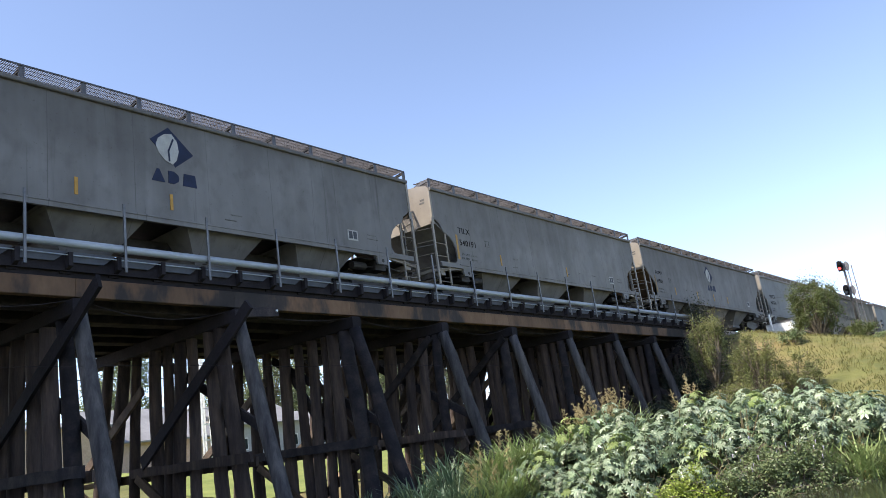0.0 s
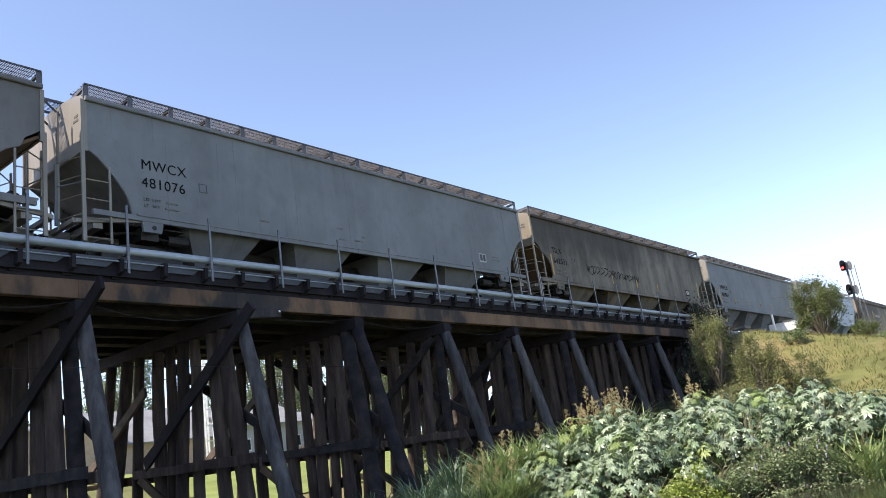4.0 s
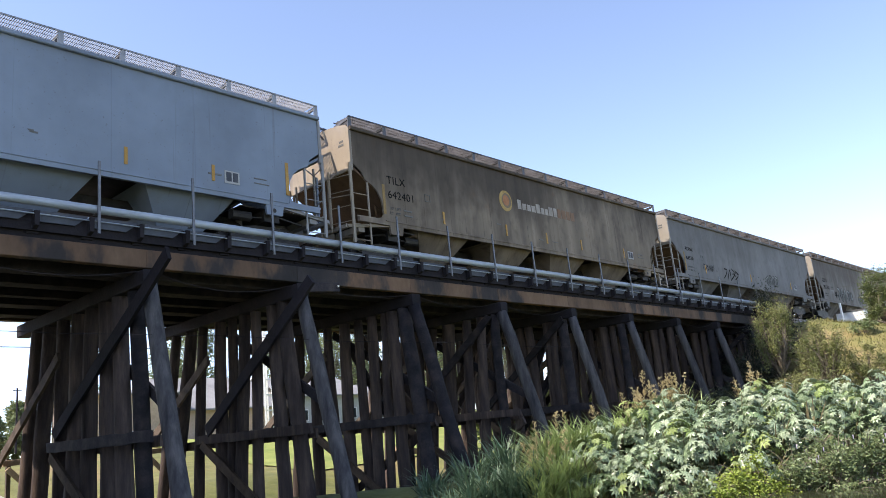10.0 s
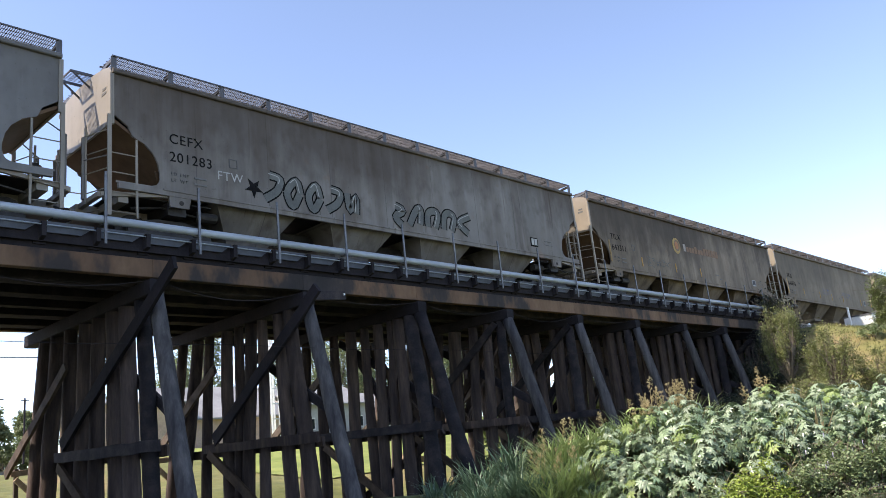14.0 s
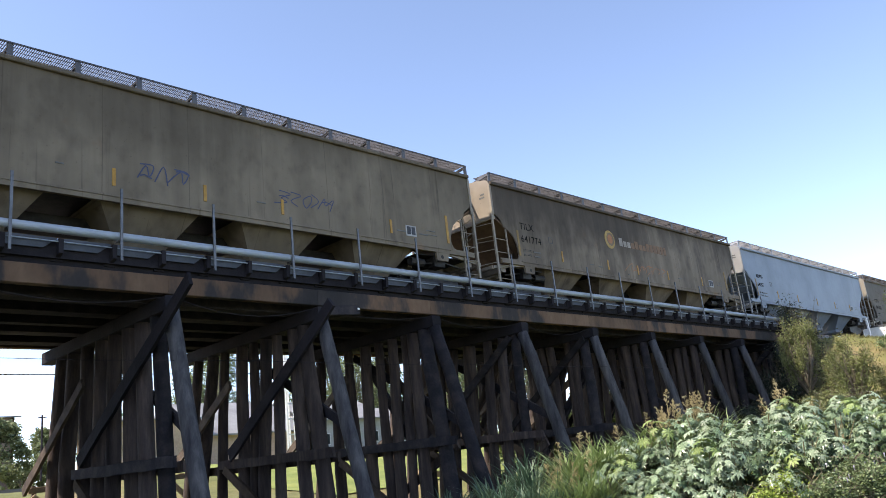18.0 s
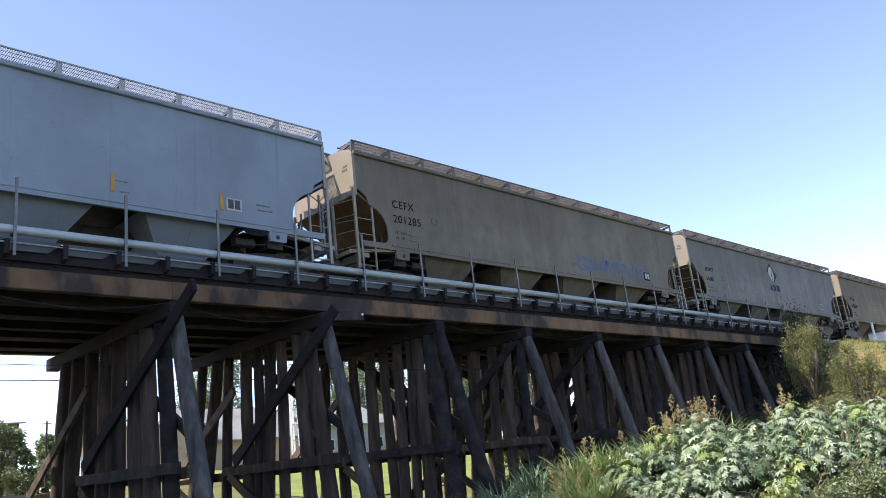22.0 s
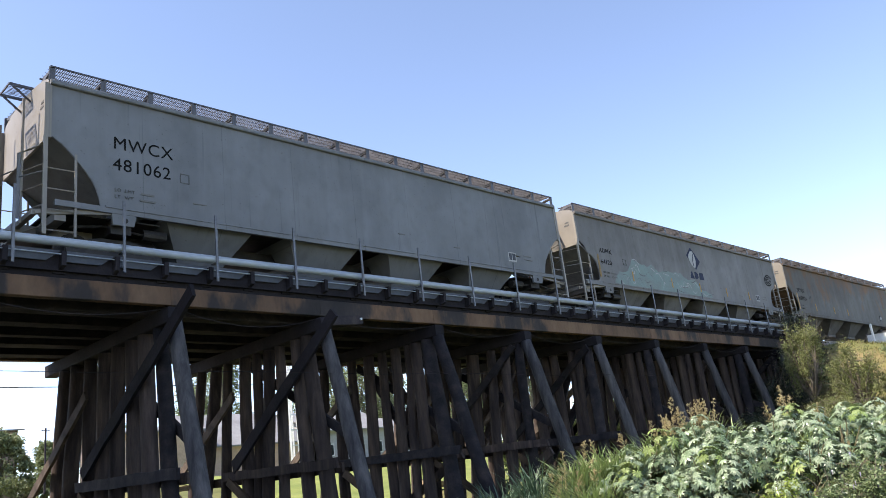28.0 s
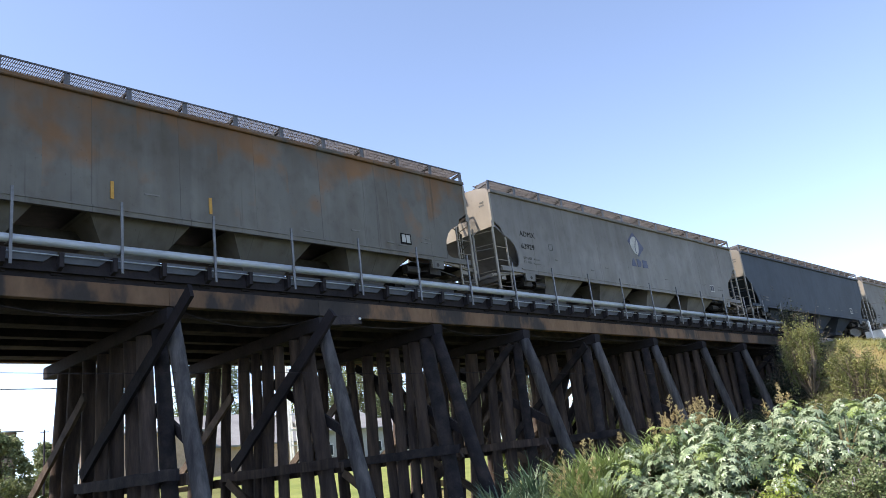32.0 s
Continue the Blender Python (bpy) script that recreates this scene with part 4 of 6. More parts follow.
veg_r = random.Random(3)
M_SLATE = plain("dull slate stencil paint", [(0.3, (0.03, 0.034, 0.045)), (0.7, (0.06, 0.066, 0.08))], 4.0, 0.7)
M_BLUE = plain("dark blue emblem paint", [(0.3, (0.004, 0.01, 0.034)), (0.7, (0.008, 0.018, 0.058))], 3.0, 0.8)
M_BLUE_FADED = plain("faded blue emblem paint", [(0.3, (0.03, 0.04, 0.09)), (0.7, (0.06, 0.075, 0.14))], 3.0, 0.6)
M_RING_YELLOW = plain("faded yellow emblem paint", [(0.3, (0.32, 0.2, 0.05)), (0.7, (0.42, 0.29, 0.1))], 4.0, 0.7)
M_RING_GROUND = plain("dusty brown emblem ground", [(0.3, (0.15, 0.11, 0.07)), (0.7, (0.22, 0.16, 0.1))], 4.0, 0.8)
M_RING_ORANGE = plain("faded orange emblem paint", [(0.3, (0.3, 0.11, 0.04)), (0.7, (0.4, 0.17, 0.07))], 4.0, 0.7)
M_NAME_PALE = plain("faded pale name paint", [(0.3, (0.25, 0.22, 0.19)), (0.7, (0.38, 0.34, 0.3))], 4.0, 0.8)
M_NAME_ORANGE = plain("faded orange name paint", [(0.3, (0.17, 0.1, 0.06)), (0.7, (0.23, 0.13, 0.075))], 4.0, 0.8)
M_OLD_STRIP = plain("dirty yellow strip", [(0.3, (0.2, 0.12, 0.04)), (0.7, (0.3, 0.19, 0.06))], 5.0, 0.7)
M_PALE_GRATE = plain("pale galvanised grating", [(0.3, (0.2, 0.205, 0.22)), (0.7, (0.32, 0.325, 0.34))], 3.0, 0.5, 0.3)
M_SPRAY_TEAL = plain("faded teal spray paint", [(0.35, (0.17, 0.205, 0.195)), (0.65, (0.17, 0.245, 0.225))], 2.0, 0.7)
M_SPRAY_BLUE = plain("faded blue spray paint", [(0.3, (0.035, 0.1, 0.26)), (0.7, (0.08, 0.16, 0.33))], 2.0, 0.7)
M_SPRAY_GREY = plain("silver-grey spray paint", [(0.3, (0.095, 0.1, 0.097)), (0.7, (0.145, 0.15, 0.143))], 2.0, 0.9)

LONG = build_car("hopper_wagon", 19.87, 4)
SHORT = build_car("hopper_wagon", 17.16, 3)
PLAIN = build_car("hopper_wagon", 19.45, 4, True)
M_UNDER = paint("brown dusty underside paint", (0.16, 0.1, 0.062), (0.07, 0.042, 0.026), 0.4, 0.6, 0.8)
SHADES = {
    "grey": ((0.2, 0.198, 0.197), (0.085, 0.078, 0.074), 0.0, 0.5), "pale": ((0.222, 0.22, 0.218), (0.11, 0.1, 0.09), 0.0, 0.5),
    "olive": ((0.215, 0.188, 0.152), (0.045, 0.037, 0.03), 0.1, 0.85), "blue": ((0.2, 0.245, 0.31), (0.2, 0.21, 0.21), 0.0, 0.15),
    "brown": ((0.255, 0.205, 0.155), (0.055, 0.042, 0.032), 0.15, 0.85), "beige": ((0.23, 0.188, 0.138), (0.08, 0.063, 0.045), 0.05, 0.6),
    "slate": ((0.2, 0.21, 0.222), (0.11, 0.11, 0.11), 0.0, 0.31), "rusty": ((0.15, 0.147, 0.138), (0.08, 0.062, 0.045), 0.95, 0.55),
    "stained": ((0.235, 0.222, 0.208), (0.075, 0.052, 0.038), 0.1, 0.75),
    "navy": ((0.05, 0.066, 0.092), (0.03, 0.034, 0.04), 0.0, 0.32), "dust": ((0.185, 0.166, 0.144), (0.1, 0.08, 0.06), 0.05, 0.5),
}
# leading corner at mid-clip, shade, build, label, marks, letter height
CARS = [
    (-202.73, "grey", LONG, "grey covered hopper wagon with a dark blue leaf emblem", (), 0),
    (-181.52, "pale", SHORT, "short light grey covered hopper wagon", ("TILX", "540191"), 0.34),
    (-163.15, "grey", LONG, "grey covered hopper wagon with a dark blue leaf emblem", ("ADMX", "63905"), 0.3),
    (-142.23, "slate", PLAIN, "blue-grey covered hopper wagon with plain sides", ("MWCX", "481076"), 0.4),
    (-121.75, "olive", LONG, "dark olive streaked covered hopper wagon with black scrawl", ("TILX", "642531"), 0.38),
    (-100.67, "slate", PLAIN, "blue-grey covered hopper wagon with plain sides", ("MWCX", "480961"), 0.42),
    (-80.06, "blue", LONG, "clean pale blue-grey covered hopper wagon", ("ADMX", "63678"), 0.3),
    (-58.95, "brown", LONG, "brown streaked covered hopper wagon with a yellow ring emblem", ("TILX", "642401"), 0.38),
    (-37.89, "grey", LONG, "grey covered hopper wagon with black outlined scrawl", ("ADMX", "64570"), 0.3),
    (-16.8, "stained", LONG, "brown-stained grey covered hopper wagon with silver-grey scrawl", ("CEFX", "201283"), 0.38),
    (4.32, "brown", LONG, "brown streaked covered hopper wagon with a yellow ring emblem", ("TILX", "642311"), 0.38),
    (25.18, "beige", LONG, "dusty beige covered hopper wagon with small dark scrawl", ("TILX", "642636"), 0.38),
    (46.25, "brown", LONG, "brown streaked covered hopper wagon with a yellow ring emblem", ("TILX", "641774"), 0.38),
    (67.42, "blue", LONG, "clean pale blue-grey covered hopper wagon", ("ADMX", "64257"), 0.3),
    (88.46, "dust", LONG, "dusty grey-beige covered hopper wagon with blue scrawl", ("CEFX", "201285"), 0.38),
    (109.65, "grey", LONG, "grey covered hopper wagon with a dark blue leaf emblem", ("ADMX", "63605"), 0.3),
    (130.87, "beige", LONG, "dusty beige streaked covered hopper wagon", ("TILX", "642603"), 0.38),
    (152.14, "slate", PLAIN, "blue-grey covered hopper wagon with plain sides", ("MWCX", "481062"), 0.46),
    (172.98, "pale", LONG, "light grey covered hopper wagon with faded teal scrawl", ("ADMX", "64120"), 0.3),
    (194.43, "rusty", LONG, "rust-patched grey covered hopper wagon", ("SOXX", "638324"), 0.38),
    (215.72, "pale", LONG, "light grey covered hopper wagon with a faded blue leaf emblem", ("ADMX", "63929"), 0.3),
    (236.87, "navy", PLAIN, "dark blue-grey covered hopper wagon", (), 0),
    (257.36, "pale", LONG, "light grey covered hopper wagon", (), 0),
    (278.5, "grey", LONG, "grey covered hopper wagon", (), 0),
]
TRAIN = []
for i, (off, shade, build, label, marks, size) in enumerate(CARS):
    car = copy_thing(build, pose(off, TRACK_Y, RAIL_Z))
    tagged(car, label, "railway wagon", "wagons of the train")
    base, dirt, rust, streak = SHADES[shade]
    skin = paint("wagon paint", base, dirt, rust, streak)
    belly = paint("wagon hopper paint", tuple(c * 0.92 for c in base), tuple(c * 0.8 for c in dirt), rust * 0.3, min(0.8, streak + 0.1), 0.8)
    # end paint: fewer streaks, and lightened to carry the sunlight on the ends
    ends = paint("wagon end paint with sunlight tinted in", tuple(0.45 * c + k for c, k in zip(base, (0.165, 0.14, 0.105))), dirt, rust * 0.3, streak * 0.3)
    for ob in car.children_recursive:
        kind = ob.name.split(".")[0]
        if kind in PAINTED:
            ob.material_slots[0].link = "OBJECT"
            ob.material_slots[0].material = (skin, belly if shade in ("blue", "slate", "pale", "navy") else M_UNDER, belly, ends)[PAINTED[kind]]
        if shade == "blue" and kind in ("running_board", "bracket", "end_walk"):
            ob.material_slots[0].link = "OBJECT"
            ob.material_slots[0].material = M_PALE_GRATE
    length = {SHORT: 17.16, PLAIN: 19.45}.get(build, 19.87)
    for row, words in enumerate(marks):
        letter(car, words, 1.62 if i == 5 else 1.48, (2.7 if i == 5 else 2.84 if size < 0.44 else 3.1) - (0.5 if size < 0.44 else 0.56) * row, size, M_BLACK)
    small_print(car, 40 + i, length)
    TRAIN.append((off, car))
wagon = [c for _, c in TRAIN]
for i, x, z, faded in ((0, 10.1, 3.5, 0), (2, 10.0, 3.42, 0), (15, 9.95, 3.42, 0), (18, 9.97, 3.4, 0), (20, 9.97, 3.4, 1)):
    leaf_emblem(wagon[i], x, z, faded)
for i, f in ((7, 0), (10, 3), (12, 1)):
    ring_emblem(wagon[i], 7.75, 3.1, f)
BRIGHT = {wagon[i].name for i in (1, 4, 5, 6, 11, 19)}
for i, xs, tall in ((0, (7.4, 10.0), ()), (1, (4.2, 9.6), (1.32,)), (2, (3.9, 7.3, 10.1, 12.6), (1.3,)), (4, (7.1, 9.9, 12.5), (1.32, 18.5)), (5, (4.0, 6.6, 9.4, 12.0, 15.2), (1.32,)), (6, (4.0, 7.2, 10.6, 13.8, 16.2), (1.3, 18.6)),
                    (7, (4.1, 7.6, 10.2, 12.7, 16.2), (1.3,)), (8, (3.6, 9.6, 16.0), (1.3,)), (10, (4.0, 7.3, 10.0), (1.3,)), (11, (4.0, 7.0, 9.4, 11.8, 15.9), (1.3, 18.5)), (12, (4.0, 7.3, 9.7, 12.4, 15.8), (1.3, 18.5)), (13, (4.1, 7.1, 10.3, 13.5, 16.4), (1.3,)),
                    (15, (3.8, 7.2, 10.1, 13.0), (1.3,)), (16, (3.9, 7.0, 9.6, 12.2, 15.8), (1.3,)), (18, (3.86, 7.3, 10.1, 13.0, 15.7), (1.3,)), (19, (4.0, 7.2, 9.8), (1.3,))):
    strips(wagon[i], xs, tall)
scrawl(wagon[4], 4.5, 6.6, 2.2, 0.5, M_BLACK, 1, 0.045, 0.36)
scrawl(wagon[4], 6.7, 10.0, 2.12, 0.42, M_BLACK, 21, 0.04, 0.38)
scrawl(wagon[8], 3.3, 4.6, 2.0, 0.36, M_BLACK, 2, 0.035, 0.24)
scrawl(wagon[8], 5.8, 7.5, 1.85, 0.75, M_BLACK, 3, 0.07, 0.5)
block_letters(wagon[8], 11.9, 13.9, 1.56, 0.72, 0.78, 4, 4)
letter(wagon[9], "FTW", 2.84, 2.08, 0.36, M_WHITE_OLD, "sprayed_letters")
flat(wagon[9], "sprayed_star", [(3.98 + (0.3 if k % 2 else 0.12) * math.sin(k * math.pi / 5), 1.92 + (0.3 if k % 2 else 0.12) * math.cos(k * math.pi / 5)) for k in range(10)], M_BLACK, 0.0, "black sprayed star")
block_letters(wagon[9], 4.25, 7.9, 1.46, 1.05, 0.98, 5, 6)
block_letters(wagon[9], 9.1, 13.1, 1.46, 0.9, 1.05, 5, 7)
scrawl(wagon[10], 4.5, 6.5, 1.95, 0.4, M_STENCIL, 8, 0.03, 0.4)
scrawl(wagon[11], 7.6, 8.6, 2.15, 0.5, M_BLUE_FADED, 9, 0.035, 0.4)
scrawl(wagon[11], 11.6, 13.2, 2.2, 0.45, M_BLUE_FADED, 10, 0.03, 0.4)
scrawl(wagon[12], 8.6, 12.0, 1.95, 0.4, M_RING_ORANGE, 11, 0.022, 0.6)
scrawl(wagon[14], 11.3, 16.4, 1.95, 0.66, M_SPRAY_BLUE, 12, 0.055, 0.5)
scrawl(wagon[15], 9.6, 10.6, 2.0, 0.45, M_STENCIL, 13, 0.022, 0.35)
sprayed_patch(wagon[18], [(2.3, 1.6), (2.8, 2.0), (3.5, 2.1), (4.0, 2.72), (4.6, 2.6), (5.2, 2.5), (5.7, 2.62), (6.2, 2.3), (6.8, 2.5), (7.6, 2.46), (8.3, 2.44), (9.0, 2.15), (9.6, 2.3), (10.3, 1.8), (11.2, 1.62)], 1.46, 14, M_SPRAY_TEAL, M_WHITE_OLD)
for k, (w, h, thick) in enumerate(((0.95, 0.62, 0.07), (0.7, 0.4, 0.05), (0.42, 0.2, 0.06))):
    ring = oval(18.75, 3.05, w, h, 18, 0.5 * k, 0.5 * k + 6.0)
    part("scrawl", Mesh().ribbon([(a, SKIN - 0.006, b + 0.12 * (a - 18.75)) for a, b in ring], thick), M_BLACK, wagon[18])
for ob in (LONG, SHORT, PLAIN):
    for o in (*ob.children_recursive, ob):
        bpy.data.objects.remove(o)


# ---- plants ----
veg = random.Random(11)
M_STEM = plain("green-brown stem", [(0.3, (0.1, 0.09, 0.04)), (0.7, (0.2, 0.17, 0.09))], 6.0, 0.8)
M_TWIG = plain("grey-brown twig", [(0.3, (0.09, 0.07, 0.05)), (0.7, (0.18, 0.15, 0.11))], 6.0, 0.85)


def leafy(name, dark, light, gloss=0.5, through_=0.25, spread_=0.55):
    return plain(name, [(0.3, dark), (0.7, light)], 1.1, gloss, strength=0.1, island=spread_, translucent=through_)


M_CASTOR = leafy("pale glossy star leaf", (0.1, 0.165, 0.07), (0.38, 0.445, 0.315), 0.3, 0.06, 0.7)
M_YOUNG = leafy("yellow-green young leaf", (0.16, 0.23, 0.06), (0.32, 0.39, 0.14), 0.4, 0.2)
M_INNER_SHADE = leafy("inner leaf darkened for gap shade", (0.03, 0.06, 0.022), (0.07, 0.115, 0.045), 0.5, 0.05)
M_BUSH = leafy("grey-green small leaf", (0.1, 0.145, 0.055), (0.22, 0.27, 0.13))
M_WILLOW = leafy("olive shrub leaf", (0.085, 0.105, 0.032), (0.26, 0.28, 0.105))
M_DENSE = leafy("dark shrub leaf", (0.05, 0.07, 0.02), (0.14, 0.17, 0.055))
M_SHADE = leafy("leaf blackened for deck shade", (0.014, 0.02, 0.011), (0.035, 0.046, 0.022), 0.6, 0.05)
M_LIME = leafy("yellow-green leaf", (0.17, 0.24, 0.035), (0.33, 0.4, 0.08))
# one reed in two tints: shade and sunlight are put into the colour
M_REED_SHADE = leafy("reed blade", (0.05, 0.1, 0.065), (0.14, 0.21, 0.13), 0.45)
M_REED_SUN = leafy("reed blade tinted for sunlight", (0.14, 0.21, 0.065), (0.34, 0.41, 0.18), 0.4)
M_PLUME = leafy("straw-coloured seed plume", (0.3, 0.24, 0.12), (0.5, 0.42, 0.24), 0.9)
M_GRASS = leafy("mixed grass blade", (0.13, 0.145, 0.042), (0.25, 0.225, 0.09), 0.8, 0.25, 0.45)
M_FAR = leafy("far tree leaf", (0.09, 0.12, 0.05), (0.24, 0.28, 0.13))
M_LILAC = leafy("dusty lilac bloom", (0.3, 0.28, 0.4), (0.45, 0.42, 0.55), 0.8)


def blade(me, base, heading, length, width, droop, rise=1.2):
    """One bent blade, broad below and pointed at the tip."""
    way = Vector((math.cos(heading), math.sin(heading), 0))
    side = Vector((-way.y, way.x, 0)) * width / 2
    n = 4
    vs = []
    for i in range(n + 1):
        f = i / n
        out = length * (f * math.cos(rise) + droop * f * f * 0.5)
        up = length * (f * math.sin(rise) - droop * f * f * 0.45)
        c = Vector(base) + way * out + Vector((0, 0, up))
        w = side * (1 - f ** 2 * 0.95)
        vs += [c - w, c + w]
    me.add(vs, [(2 * i, 2 * i + 1, 2 * i + 3, 2 * i + 2) for i in range(n)])


def star_leaf(me, at, size, tilt, heading, lobes=8):
    """A palmate leaf: pointed lobes round the stalk, hanging at the tips."""
    m = Matrix.Translation(at) @ pose(0, 0, 0, 0, math.degrees(tilt), math.degrees(heading))
    vs = [m @ Vector((0, 0, 0))]
    fs = []
    for i in range(lobes):
        a = math.radians(-150 + 300 * i / (lobes - 1))
        r = size * (1.0 - 0.35 * abs(i - (lobes - 1) / 2) / (lobes / 2)) * veg.uniform(0.85, 1.1)
        k = len(vs)
        vs += [m @ Vector((math.cos(a + d) * r * q, math.sin(a + d) * r * q, z * r)) for d, q, z in ((-0.31, 0.58, -0.05), (0, 1.0, -0.26), (0.31, 0.58, -0.05), (0, 0.5, 0.03))]
        fs += [(0, k, k + 3), (0, k + 3, k + 2), (k, k + 1, k + 3), (k + 3, k + 1, k + 2)]
    me.add(vs, fs)


def castor(x, y, height, width, leaves, size=0.165):
    t = thing("castor_plant", "leafy castor plant with pale glossy star-shaped leaves", "shrub", pose(x, y, ground_z(x, y)), "castor plants on the bank")
    stems, crown, young, inner = Mesh(), Mesh(), Mesh(), Mesh()
    tips = []
    for i in range(5):
        a, r = veg.uniform(0, 6.28), veg.uniform(0.2, 0.8) * width / 2
        p, q = Vector((veg.uniform(-0.1, 0.1), veg.uniform(-0.1, 0.1), -0.1)), Vector((math.cos(a) * r, math.sin(a) * r, height * veg.uniform(0.7, 0.95)))
        stems.tube([p, p.lerp(q, 0.5) + Vector((0, 0, 0.1)), q], [0.025, 0.018, 0.01], 5)
        tips.append(q)
    heads = leaves // 12
    for i in range(heads):
        a, r = veg.uniform(0, 6.28), math.sqrt((i + 0.5) / heads) * width / 2
        c = Vector((math.cos(a * 7 + i * 2.4) * r, math.sin(a * 7 + i * 2.4) * r, height * (1.06 - 0.55 * (2 * r / width) ** 2) + veg.uniform(-0.25, 0.2)))
        big, bright = veg.uniform(0.7, 1.3), veg.random() < 0.07
        for k in range(10):
            b, f = k * 2.4 + veg.uniform(-0.4, 0.4), math.sqrt((k + 0.3) / 10)
            p = c + Vector((math.cos(b) * f * 0.34, math.sin(b) * f * 0.34, -0.34 * f * f + veg.uniform(-0.04, 0.04))) * big
            star_leaf(young if bright else crown, p, size * big * veg.uniform(0.75, 1.2), 0.1 + 0.95 * f + veg.uniform(-0.2, 0.25), b + veg.uniform(-0.5, 0.5))
    # inner leaves in a darker green that paints the shade between the heads
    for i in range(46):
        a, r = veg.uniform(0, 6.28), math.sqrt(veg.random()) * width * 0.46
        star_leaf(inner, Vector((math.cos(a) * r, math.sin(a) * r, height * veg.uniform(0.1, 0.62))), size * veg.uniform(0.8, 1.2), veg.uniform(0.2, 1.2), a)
    part("inner_foliage", inner, M_INNER_SHADE, t, "inner leaves darkened for the shade in the gaps")
    part("stem", stems, M_STEM, t)
    part("young_foliage", young, M_YOUNG, t, "yellow-green young leaves")
    part("foliage", crown, M_CASTOR, t)


def shrub(name, label, x, y, size, mat_, leaves, leaf, clumps=14, lift=0.0, group="", z=None, bloom=None, rise=0.0):
    """A shrub: branching twigs, and many small leaves in uneven clumps."""
    t = thing(name, label, "shrub", pose(x, y, (ground_z(x, y) if z is None else z) + lift), group)
    w, d, h = size
    centres = []
    for i in range(clumps):
        a, r = veg.uniform(0, 6.28), math.sqrt(veg.random())
        zc = h * (0.14 + (0.74 * veg.random() * (1 - 0.5 * r) if rise == 0 else 0.9 * veg.random() ** 0.8 * (1 - 0.35 * r)))
        centres.append((Vector((math.cos(a) * r * w * 0.4, math.sin(a) * r * d * 0.4, zc)), veg.uniform(0.13, 0.26)))
    twigs, crown = Mesh(), Mesh()
    for c, r in centres:
        mid = c * 0.5 + Vector((veg.uniform(-0.1, 0.1) * w, veg.uniform(-0.1, 0.1) * d, 0))
        twigs.tube([(c.x * 0.1, c.y * 0.1, -0.15), mid, c], [0.012 * h + 0.008, 0.009 * h + 0.006, 0.005], 5)
        for k in range(3):
            q = c + Vector((veg.gauss(0, 1) * w, veg.gauss(0, 1) * d, abs(veg.gauss(0, 1)) * h)) * r * 0.9
            twigs.tube([c, c.lerp(q, 0.6) + Vector((0, 0, 0.05)), q], [0.008, 0.006, 0.003], 4)
    for i in range(leaves):
        c, r = centres[i % clumps]
        v = Vector((veg.gauss(0, 1), veg.gauss(0, 1), veg.gauss(0, 1)))
        v = v.normalized() * (abs(veg.gauss(0, 0.6)) + 0.15)
        p = c + (Vector((v.x * w * r, v.y * d * r, v.z * h * r)) if rise == 0 else Vector((v.x * w * r * 0.55, v.y * d * r * 0.55, v.z * h * r)))
        p.z = max(p.z, 0.02)
        a = Vector((veg.gauss(0, 1), veg.gauss(0, 1), veg.gauss(0, 0.6) + rise)).normalized() * leaf * veg.uniform(0.6, 1.5)
        b = Vector((veg.gauss(0, 1), veg.gauss(0, 1), veg.gauss(0, 1))).cross(a).normalized() * leaf * (0.34 if rise == 0 else 0.2)
        crown.add([p, p + a * 0.5 + b, p + a, p + a * 0.5 - b], [(0, 1, 2, 3)])
    part("branchwork", twigs, M_TWIG, t)
    part("foliage", crown, mat_, t)
    if bloom:
        fl = Mesh()
        for i in range(bloom):
            c, r = centres[veg.randrange(clumps)]
            p = c + Vector((veg.gauss(0, 1) * w, veg.gauss(0, 1) * d, abs(veg.gauss(0, 1)) * h)) * r * 0.7
            fl.add([p + Vector(q) for q in ((-0.03, 0, -0.04), (0.03, 0, -0.04), (0.02, 0.02, 0.05), (-0.02, -0.02, 0.05))], [(0, 1, 2, 3)])
        part("bloom", fl, M_LILAC, t, "dusty lilac flower heads")
    return t


